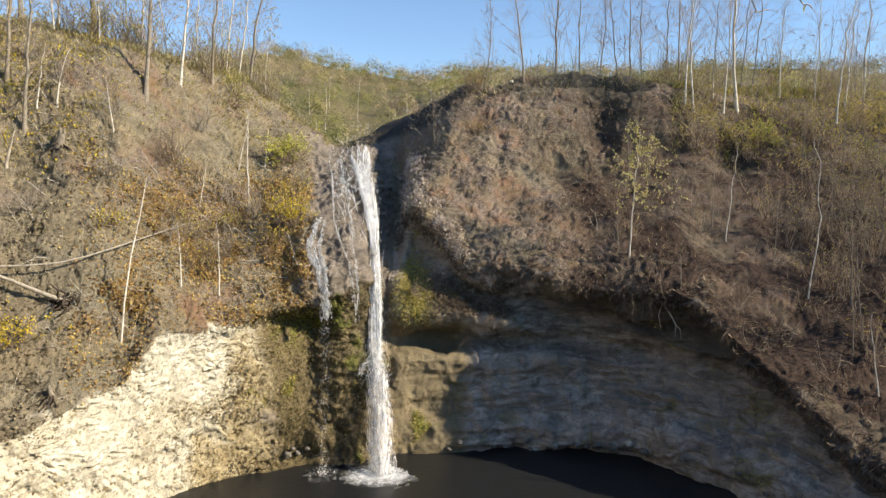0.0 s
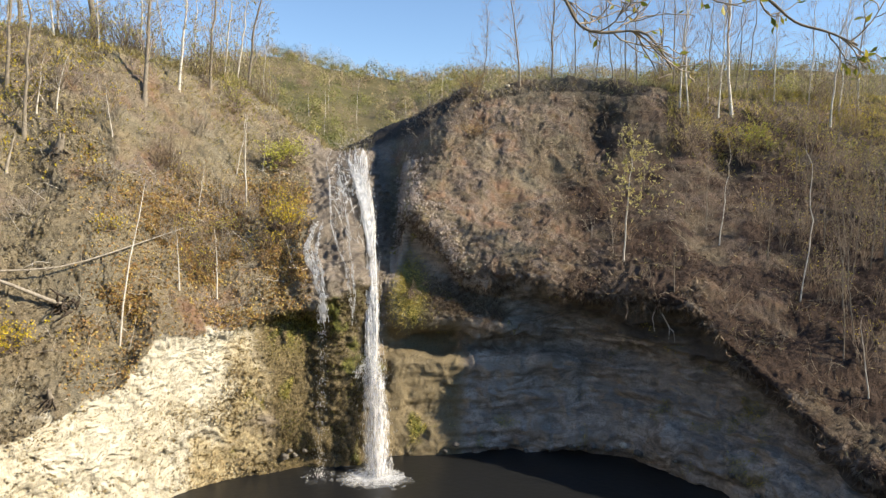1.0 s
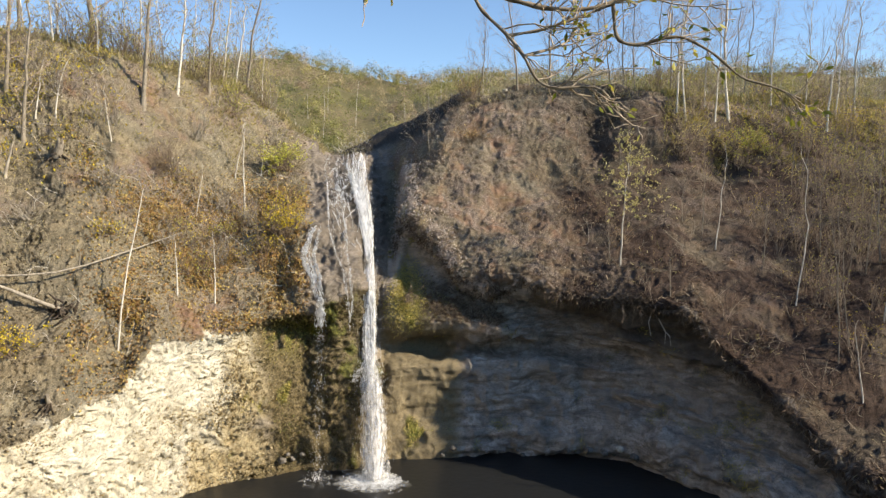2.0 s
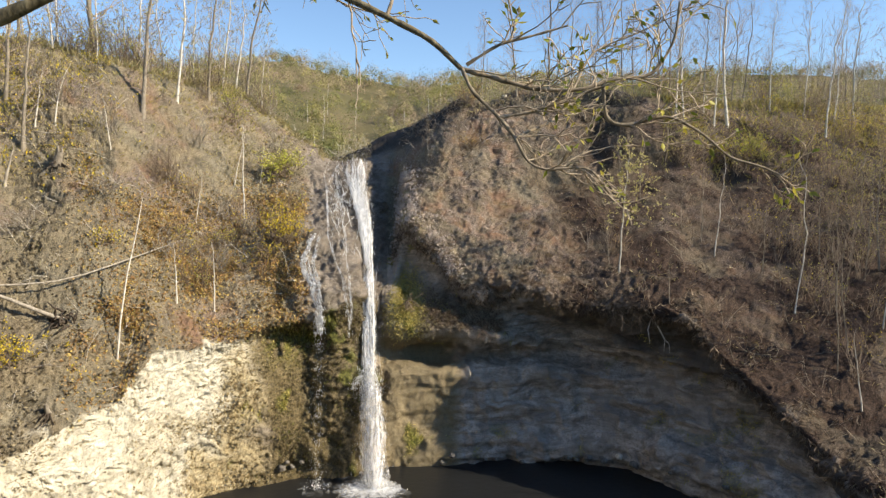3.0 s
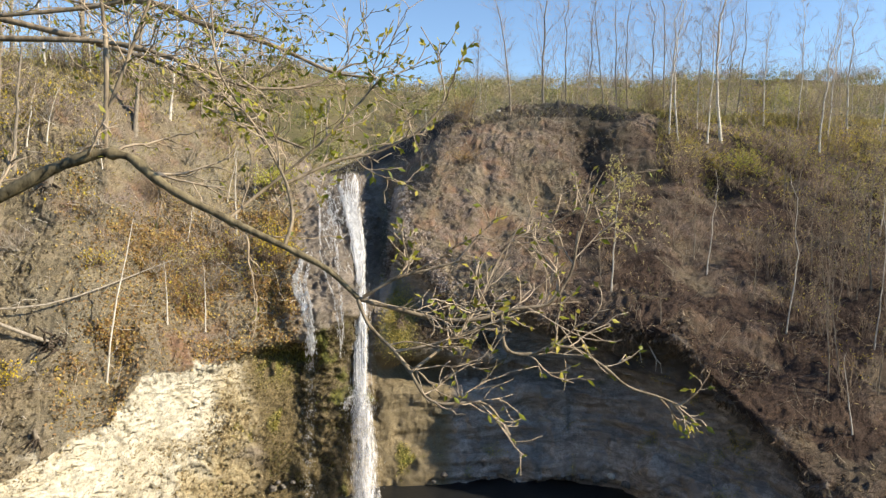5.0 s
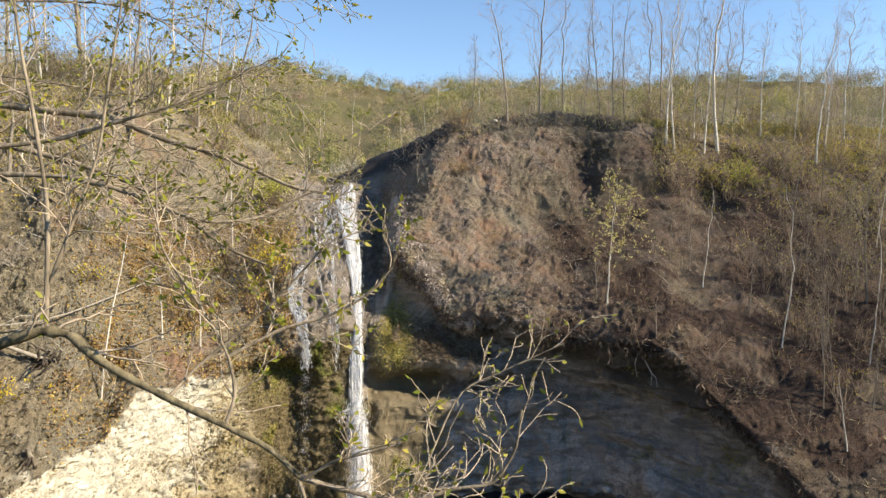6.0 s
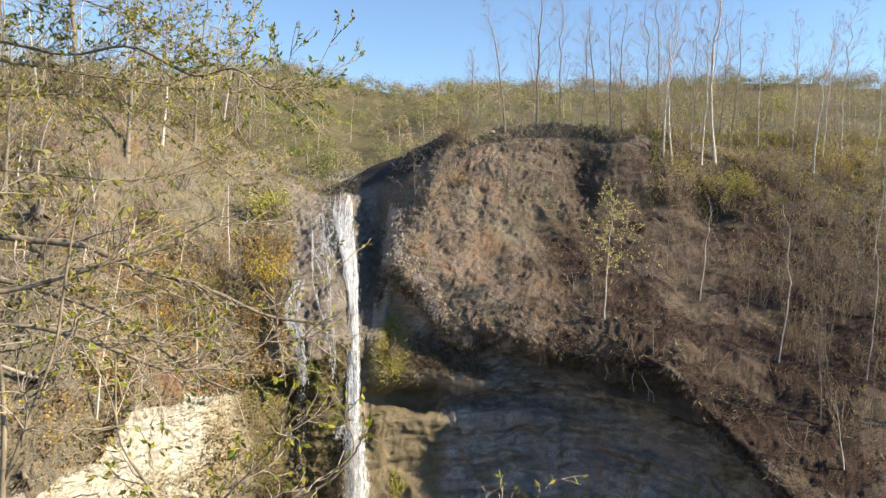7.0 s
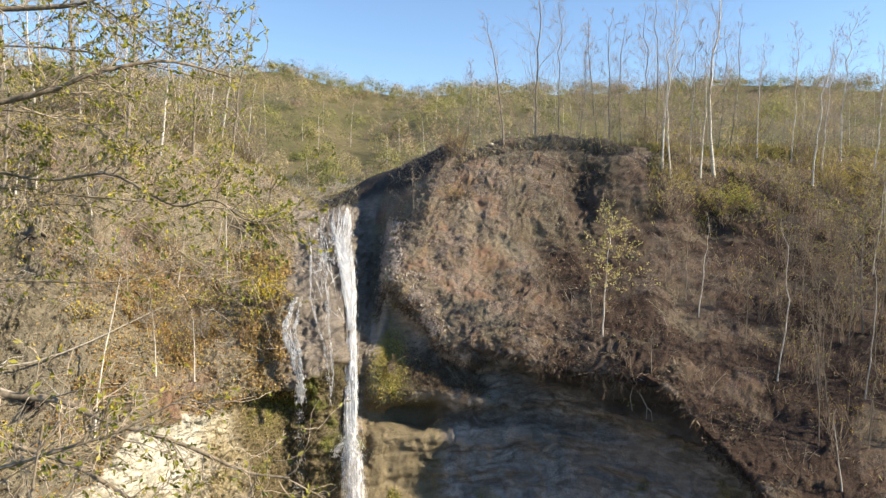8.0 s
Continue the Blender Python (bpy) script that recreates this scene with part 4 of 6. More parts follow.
def stump(x, y, r, h, lean):
    ob = thing("tree_stump", "dark broken tree stump on the bare western slope", "stump", "stumps on the slope", rest(x, y, 0.1))
    p = Pile()
    rng = np.random.default_rng(int(abs(x) * 10))
    p.tube(np.array([[0, 0, -0.1], [lean * 0.4, -0.1, h * 0.4], [lean, -0.15, h]]), [r * 1.4, r, r * 0.8], 9)
    for _ in range(7):
        a = rng.uniform(0, 6.28)
        p.tube(np.array([[lean * 0.8 + 0.6 * r * math.cos(a), -0.12 + 0.6 * r * math.sin(a), h * 0.85], [lean + 0.7 * r * math.cos(a), -0.15 + 0.7 * r * math.sin(a), h * rng.uniform(1.05, 1.5)]]), [r * 0.35, r * 0.06], 5)
    part("stump", p.mesh("stump", BARK_GREY), ob)
    q = Pile()
    for _ in range(8):
        q.tube(wander((0, 0, 0.1), (rng.normal(), -0.6, -0.5), 0.8, 4, 0.3, -0.1, rng), np.linspace(r * 0.4, 0.012, 5), 5)
    part("root_mass", q.mesh("root_mass", ROOT_DARK), ob)["kind"] = "stuff"


stump(-19.0, 33.5, 0.20, 0.6, 0.25)
stump(-15.2, 25.6, 0.09, 0.3, 0.0)
plant_tree("snag", "short leaning dead snag on the western slope", -21.0, 32.4, 2.2, 0.6, 0.09, LOG_BARK, "", limbs=4, twiggy=2, start=0.5, category="dead tree")

# ---- shrubs ----


def shrub(name, label, x, y, w, h, stems, leaf, leaf_size, per_stem, group="", category="shrub", bark=None):
    foot = rest(x, y, 0.05)
    ob = thing(name, label, category, group, foot)
    wood, leaves = Pile(), Pile()
    for _ in range(stems):
        a = RNG.normal(size=3) * np.array([w, w, 0.25 * h]) * 0.5 + UP * h * 0.8 + np.array([0, -0.25 * w, 0])
        st = wander(RNG.normal(size=3) * np.array([w, w, 0]) * 0.15, a, float(np.linalg.norm(a)) * (0.6 + 0.6 * RNG.random()), 5, 0.16, 0.02)
        wood.tube(st, np.linspace(0.018, 0.006, 6), 3)
        for _ in range(2):
            q, w2 = along(st, 0.4 + 0.6 * RNG.random())
            tw = wander(q, side_way(w2, 0.7), 0.35 * h, 3, 0.2, 0.05)
            wood.tube(tw, np.linspace(0.009, 0.005, 4), 3)
            for _ in range(per_stem):
                b, w3 = along(tw, RNG.random())
                leaves.leaf(b + RNG.normal(size=3) * 0.06, w3 + RNG.normal(size=3), leaf_size * (0.6 + 0.7 * RNG.random()), leaf_size * 0.65)
    part("stem", wood.mesh("stem", bark or TWIG_DARK), ob)
    if leaves.blades:
        part("foliage", leaves.mesh("foliage", leaf, False), ob)
    return ob


shrub("green_shrub", "dense yellow-green shrub beside the waterfall's brink", -10.1, 44.0, 1.7, 1.7, 70, LEAF_LIME, 0.12, 9)
shrub("yellow_shrub", "bright yellow autumn shrub on the slope by the fall", -8.5, 37.2, 1.3, 2.4, 60, LEAF_YELLOW, 0.11, 8)
for gx, gy in ((-23.2, 34.6), (-24.0, 36.4), (-22.2, 33.4), (-19.6, 38.6), (-13.2, 35.2), (-9.2, 36.2), (-12.2, 36.6)):
    shrub("golden_shrub", "golden autumn shrub on the western slope", gx, gy, 1.2, 1.4, 16, LEAF_YELLOW, 0.09, 4, "golden shrubs")
shrub("yellow_shrub", "golden-leaved shrub low on the bare earth slope", -17.0, 26.1, 2.0, 1.2, 60, LEAF_YELLOW, 0.10, 8)
shrub("yellow_shrub", "small shrub with a few yellow leaves on bare soil", -15.5, 31.3, 1.3, 0.8, 26, LEAF_YELLOW, 0.10, 4)
shrub("olive_shrub", "yellow-green shrub on the eastern slope's shoulder", 21.6, 46.8, 2.2, 1.8, 60, LEAF_GREEN, 0.11, 7)
shrub("rust_shrub", "rust-brown shrub on the crown of the mound", 2.2, 46.0, 1.5, 1.0, 40, LEAF_RUST, 0.09, 5)
shrub("bare_shrub", "grey leafless thorny shrub on the western slope", -15.2, 37.6, 1.9, 1.9, 60, None, 0.1, 0)
shrub("dark_shrub", "dark reddish leafy shrub on the mound crest", 2.4, 50.2, 1.2, 2.4, 50, LEAF_RUST, 0.10, 7)
for x, y, w, h in ((-13.6, 33.6, 1.4, 1.5), (-11.6, 35.4, 1.2, 1.8), (-17.6, 36.2, 1.6, 1.7), (-16.4, 33.0, 1.3, 1.2), (-20.4, 36.0, 1.4, 1.9), (-12.4, 38.6, 1.5, 2.2), (-10.6, 38.4, 1.1, 1.6), (-18.8, 30.6, 1.2, 1.0), (-14.6, 40.6, 1.4, 2.0), (-22.4, 37.6, 1.3, 2.0)):
    shrub("bare_shrub", "pale leafless brush rooted in the crumbling slope", x, y, w, h, 34, None, 0.1, 0, "bare brush on the western slope", bark=LOG_BARK)
for i in range(28):
    x, y = -8.5 - 7.0 * RNG.random(), 0.0
    y = 31.5 + (x + 15.5) * 0.55 + 6.0 * RNG.random()
    leaf = (LEAF_RUST, LEAF_YELLOW, LEAF_RUST, LEAF_LIME, LEAF_RUST)[i % 5]
    shrub("autumn_shrub", "low autumn shrub with rust and yellow leaves", x, y, 0.9, 0.9 + 0.5 * RNG.random(), 13, leaf, 0.085, 2, "low shrubs on the western slope")
for i in range(40):
    x = -26 + 14 * RNG.random()
    y = 36.5 + (x + 26) * 0.6 + 8 * RNG.random()
    shrub("crest_shrub", "olive and straw-coloured brush near the slope's crest", x, y, 1.4, 1.3 + 2.2 * RNG.random(), 20, (LEAF_OLIVE, LEAF_GREEN, STRAW)[i % 3], 0.11, 4, "brush on the western crest")
for i in range(52):
    x = 14 + 24 * RNG.random()
    y = 45.0 + 9 * RNG.random()
    shrub("rim_shrub", "thin olive and yellow brush along the eastern rim", x, y, 1.5, 1.5 + 2.4 * RNG.random(), 18, (LEAF_OLIVE, LEAF_YELLOW, STRAW, LEAF_GREEN)[i % 4], 0.10, 4, "brush on the eastern rim")

for i in range(64):
    x = 19 + 14 * RNG.random()
    y = 29.5 + (x - 19) * 0.55 + 11 * RNG.random()
    shrub("slope_shrub", "thin olive brush with bare stems on the dark slope", x, y, 0.9, 1.8 + 1.2 * RNG.random(), 11, (LEAF_OLIVE, LEAF_LIME, LEAF_RUST, LEAF_YELLOW)[i % 4], 0.075, 2, "brush on the eastern slope")
for i in range(16):
    x = 4 + 11 * RNG.random()
    y = 37.5 + 7.5 * RNG.random()
    shrub("bramble", "low tangled bare brambles on the mound", x, y, 1.0, 0.8, 14, LEAF_RUST, 0.07, 1, "brambles on the mound")

# ---- ground cover ----


def scatter(n, weight):
    """Points on the loft, drawn by a weight on its vertices and by area."""
    du = np.linalg.norm(np.gradient(P, axis=1), axis=2)
    dv = np.linalg.norm(np.gradient(P, axis=0), axis=2)
    w = (weight * du * dv).reshape(-1)
    idx = RNG.choice(w.size, size=n, p=w / w.sum())
    jitter = RNG.normal(size=(n, 3)) * 0.04
    return flatP[idx] + jitter, N.reshape(-1, 3)[idx]


IN_VIEW = (np.abs(K) < 0.74) * step(0.2, 0.6, V)
EARTHY = IN_VIEW * (1 - rocky)
NOT_CHUTE = 1 - np.clip(chute * 1.2, 0, 1)


def cover(name, n, weight, size, aspect, material, label, category, upright=0.5, droop=0.0):
    at, nor = scatter(n, weight)
    nor = np.where(nor[:, 1:2] > 0.2, -nor, nor)
    me = shards(name, at, nor + np.array([0, 0, 0.4]), size * (0.5 + RNG.random(n)), aspect, material, upright, droop)
    return tagged(new(name, me), label, category, kind="stuff")


patch = step(-0.3, 0.6, field(2.0, 4, 91))
cover("pale_crumbs", 16000, EARTHY * mound * (0.4 + patch), 0.10, 0.5, CRUMB, "pale dry leaf crumbs and stones on the mound", "litter", 0.2)
cover("edge_crumbs", 15000, IN_VIEW * (np.exp(-((K + 0.046) / 0.012) ** 2) * step(6.6, 6.9, V) * (1 - step(8.2, 8.7, V)) + 1.3 * np.exp(-((V - LIP - 0.15) / 0.25) ** 2) * step(-0.075, -0.06, K) * (1 - step(0.01, 0.05, K))) * (0.04 + step(0.0, 0.4, field(0.7, 3, 67))), 0.12, 0.6, CRUST, "pale pinkish stone crumbs along the mound's broken edge", "stones", 0.3)
cover("dead_bracken", 38000, EARTHY * mound * (0.3 + patch), 0.17, 0.22, DRY, "brown dead bracken and leaves matted on the mound", "bracken", 0.45, 0.2)
cover("crest_grass", 24000, EARTHY * (K < -0.22) * step(7.9, 8.6, V) * (0.25 + patch), 0.30, 0.12, LEAF_OLIVE, "olive and golden grass near the western crest", "grass", 0.6)
cover("yellow_fall", 9000, EARTHY * (K < -0.40) * step(7.6, 8.2, V) * (0.1 + patch) * step(0.40, 0.60, -K), 0.13, 0.5, LEAF_YELLOW, "fallen yellow leaves and golden grass under the western trees", "leaves", 0.4)
cover("soil_clods", 42000, EARTHY * NOT_CHUTE * (K < -0.1) * (1 - 0.7 * step(7.8, 8.4, V)) * (0.25 + patch), 0.11, 0.75, SOIL_CLOD, "crumbled clods of grey-brown soil on the western slope", "clods", 0.12)
cover("chalk_flakes", 5000, IN_VIEW * pale * (1 - 0.9 * MASKS["ochre"]) * (0.3 + patch), 0.10, 0.6, CHALK, "sharp flakes standing off the pale limestone face", "flakes", 0.35)
cover("ochre_flakes", 5000, IN_VIEW * pale * (0.05 + MASKS["ochre"]) * (0.3 + patch), 0.13, 0.55, OCHRE, "ochre-stained flakes on the limestone face", "flakes", 0.35)
cover("damp_flakes", 8000, IN_VIEW * (K < -0.1) * MASKS["umber"] * (0.3 + patch), 0.13, 0.4, UMBER, "damp brown crumbs and moss on the wall by the fall", "flakes", 0.3, 0.3)
cover("shelf_grass", 5000, IN_VIEW * np.exp(-((V - 5.35) / 0.3) ** 2) * step(-0.03, 0.0, K) * (1 - step(0.09, 0.11, K)), 0.22, 0.12, DRY, "dry brown grass on the rock shelf", "grass", 0.5, 0.3)
cover("crest_brush", 11000, IN_VIEW * (K > 0.34) * step(8.0, 8.6, V) * (V < 9.6) * (0.2 + patch), 0.34, 0.14, LEAF_OLIVE, "olive brush along the eastern rim", "brush", 0.7)
cover("dry_grass", 40000, EARTHY * NOT_CHUTE * (K < -0.1) * (0.06 + (0.3 + patch) * step(7.2, 7.8, V)), 0.17, 0.14, STRAW, "straw-coloured dry grass tufts on the western slope", "grass", 0.6, 0.15)
cover("leaf_litter", 34000, EARTHY * NOT_CHUTE * (K < -0.1) * (1 - step(7.6, 8.3, V)) * (0.15 + patch) * step(-0.58, -0.50, K), 0.12, 0.6, LEAF_RUST, "fallen rust and yellow leaves on the western slope", "leaves", 0.3)
cover("slope_straw", 4500, EARTHY * step(0.16, 0.25, K) * np.maximum(patch - 0.6, 0) * 2, 0.26, 0.10, STRAW, "pale straw streaks on the dark slope", "grass", 0.25, 0.7)
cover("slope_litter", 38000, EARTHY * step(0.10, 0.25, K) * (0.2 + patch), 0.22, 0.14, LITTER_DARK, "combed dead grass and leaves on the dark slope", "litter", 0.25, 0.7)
cover("rim_grass", 26000, IN_VIEW * (V > 8.8) * (V < 9.8) * np.where(K < -0.17, 1.0, np.where(K < 0.04, 0.0, np.where(K < 0.28, 0.25, 1.0))), 0.40, 0.06, STRAW, "tall dry grass along the gorge rim", "grass", 0.8)
cover("moss_tufts", 9000, IN_VIEW * NOT_CHUTE * MASKS["moss"] * rocky + IN_VIEW * 2.0 * np.exp(-((K + 0.045) / 0.022) ** 2 - ((V - 5.35) / 0.4) ** 2), 0.16, 0.25, LEAF_OLIVE, "green moss and hanging grass on damp ledges", "moss", 0.4, 0.8)
lip_line = np.exp(-((V - LIP) / 0.18) ** 2) * IN_VIEW
cover("lip_fringe", 9000, lip_line * (K > -0.06), 0.35, 0.05, DRY, "dead grass and roots hanging over the rock lip", "grass", 0.3, 1.0)

# ---- waterfall ----


def on_rock(vs, ks, off):
    pts = []
    for v, k in zip(vs, ks):
        i, j = at_cell(k, v)
        pts.append(P[i, j] + N[i, j] * off)
    return np.array(pts)


def tapered_flecks(pile, at, way, length, width):
    """Short spindles of white water, each pointed at both ends."""
    n = len(at)
    way = way / (np.linalg.norm(way, axis=1, keepdims=True) + 1e-9)
    side = np.cross(way, np.array([0.3, 1.0, 0.1]))
    side /= np.linalg.norm(side, axis=1, keepdims=True) + 1e-9
    other = np.cross(way, side)
    L, w = length[:, None], width[:, None]
    mid = at + way * L * 0.08
    ring3 = [mid + w * (math.cos(a) * side + math.sin(a) * other) for a in (0.5, 2.594, 4.689)]
    co = np.stack([at - way * L * 0.5, *ring3, at + way * L * 0.5], 1).reshape(-1, 3)
    base = np.arange(n)[:, None] * 5 + pile.n
    pile.v.append(co)
    pile.n += n * 5
    pile.tris.append(np.concatenate([base + np.array(f) for f in ((0, 2, 1), (0, 3, 2), (0, 1, 3), (4, 1, 2), (4, 2, 3), (4, 3, 1))], 1).reshape(-1, 3))


def shower(pile, path, n, spread, length, width, rng, bunch=0.0, edge=1.0):
    """Flecks strewn along a path, thick in its middle and thinning outwards."""
    path = np.asarray(path, float)
    seg = np.linalg.norm(np.diff(path, axis=0), axis=1)
    arc = np.concatenate([[0], np.cumsum(seg)])
    t = rng.uniform(0, arc[-1], n)
    if bunch:
        t = np.where(rng.random(n) < bunch, t + 0.35 * np.sin(t * 5.1), t)
        t = np.clip(t, 0, arc[-1])
    c = np.stack([np.interp(t, arc, path[:, i]) for i in range(3)], -1)
    d = np.stack([np.interp(t + 0.15, arc, path[:, i]) - np.interp(t - 0.15, arc, path[:, i]) for i in range(3)], -1)
    w = np.interp(t / arc[-1], np.linspace(0, 1, len(spread)), spread)[:, None]
    off = np.clip(rng.normal(size=(n, 3)) * np.array([0.55, 0.4, 0.25]), -1.5, 1.5) * w * edge
    way = d + rng.normal(size=(n, 3)) * 0.035 * np.linalg.norm(d, axis=1, keepdims=True) + off * np.array([0.02, 0.02, 0])
    r = rng.uniform(0.5, 1.0, n)
    tapered_flecks(pile, c + off, way, length * r, width * rng.uniform(0.5, 1.2, n))


def between(a, b, n, rng, part_of=0.5, wobble=0.5):
    """Wandering ways of water between two lines over the rock."""
    A, B = resample(np.array(a), 44), resample(np.array(b), 44)
    out = []
    for _ in range(n):
        w = np.cumsum(np.cumsum(rng.normal(size=44)) * 0.05)
        w = w - np.linspace(w[0], w[-1], 44)
        w = w / (np.abs(w).max() + 1e-6) * wobble * rng.uniform(0.2, 1)
        u = np.clip(rng.uniform(0, 1) + w, -0.06, 1.06)[:, None]
        i = int(rng.uniform(0, 1 - part_of) * 44)
        j = min(44, i + int(rng.uniform(part_of, 1) * 44))
        out.append((A * (1 - u) + B * u)[i:max(j, i + 5)] + rng.normal(size=3) * 0.04 + np.array([0.02, -0.38, 0.12]))
    return out


def strands(pile, ways, thick, rng):
    """Unbroken threads of water that swell and thin as they run."""
    for p in ways:
        n = max(14, 3 * len(p))
        q = smooth_path(resample(p, n) + rng.normal(size=(n, 3)) * 0.03, 2)
        t = np.linspace(0, 1, n)
        swell = 0.55 + 0.45 * np.sin(t * rng.uniform(9, 26) + rng.uniform(0, 6))
        pile.tube(q, thick * rng.uniform(0.4, 1.1) * swell * np.clip(np.minimum(t, 1 - t) * 8, 0.05, 1), 5)


def water_core(pile, path, radii, rng):
    """The dense inside of the falling water, lumpy and drawn out downwards, pointed at both ends."""
    n, sides = 90, 18
    p = smooth_path(resample(np.array(path), n), 3)
    t = np.linspace(0, 1, n)
    r = np.interp(t, np.linspace(0, 1, len(radii)), radii) * np.clip(np.minimum(t, 1.04 - t) * 14, 0.04, 1)
    ang = np.arange(sides) * 2 * math.pi / sides
    ca, sa = np.cos(ang)[None], np.sin(ang)[None]
    q = np.stack([np.broadcast_to(ca * 1.0, (n, sides)), np.broadcast_to(sa * 1.0, (n, sides)), np.broadcast_to(p[:, 2:3] * 0.30, (n, sides))], -1)
    f = 0.92 + 0.22 * fbm(q.reshape(-1, 3), 0.55, 3, 77).reshape(n, sides)
    rr = r[:, None] * f
    co = np.stack([p[:, 0:1] + rr * ca, p[:, 1:2] + rr * 0.7 * sa, np.broadcast_to(p[:, 2:3], (n, sides))], -1).reshape(-1, 3)
    pile.v.append(co)
    pile.q.append(ring(n, sides)[2] + pile.n)
    pile.n += n * sides


CHUTE = [(-5.70, 49.9, 17.85), (-5.40, 47.7, 16.6), (-5.00, 44.7, 15.4), (-4.66, 42.7, 14.5), (-4.48, 42.3, 13.9), (-4.10, 40.3, 12.55), (-3.95, 39.0, 11.55), (-3.84, 38.1, 10.7)]
CHUTE_EDGE = [(-6.9, 50.5, 18.0), (-6.32, 46.2, 16.55), (-5.50, 42.9, 15.4), (-5.10, 42.0, 14.35), (-4.52, 39.8, 13.1), (-4.2, 38.9, 11.6), (-4.0, 38.0, 10.7)]
BRAID_A = [(-7.75, 49.0, 17.75), (-7.45, 44.7, 16.4), (-6.60, 41.0, 14.85), (-6.20, 38.7, 13.7), (-5.90, 37.0, 12.5), (-5.5, 36.3, 11.4), (-4.80, 35.2, 10.35), (-4.62, 35.0, 8.55), (-4.60, 35.0, 7.2)]
BRAID_B = [(-6.90, 48.0, 17.45), (-6.25, 42.3, 15.2), (-5.75, 39.8, 14.2), (-5.60, 38.2, 13.2), (-5.20, 36.9, 12.1), (-5.05, 36.0, 11.2), (-4.66, 35.2, 10.3), (-4.55, 35.0, 8.5), (-4.52, 35.0, 7.2)]
MAIN_PATH = [(-3.84, 38.1, 10.7), (-3.76, 36.4, 8.8), (-3.67, 35.6, 6.6), (-3.57, 34.88, 5.2)]
LOW_PATH = [(-3.54, 34.78, 5.15), (-3.41, 34.3, 4.2), (-3.22, 33.67, 2.05), (-3.10, 32.6, 0.02)]
FULL_PATH = MAIN_PATH + LOW_PATH[1:]
LEFT_ROCK = [(-6.50, 36.7, 12.7), (-6.70, 36.2, 12.3), (-6.78, 35.0, 11.25), (-6.45, 34.3, 10.5), (-6.18, 34.1, 10.0), (-6.00, 34.0, 8.9)]
LEFT_PATH = [(-5.98, 33.95, 9.0), (-5.95, 33.7, 7.7), (-5.97, 33.4, 5.4), (-6.0, 33.1, 2.9), (-6.03, 32.7, 0.02)]


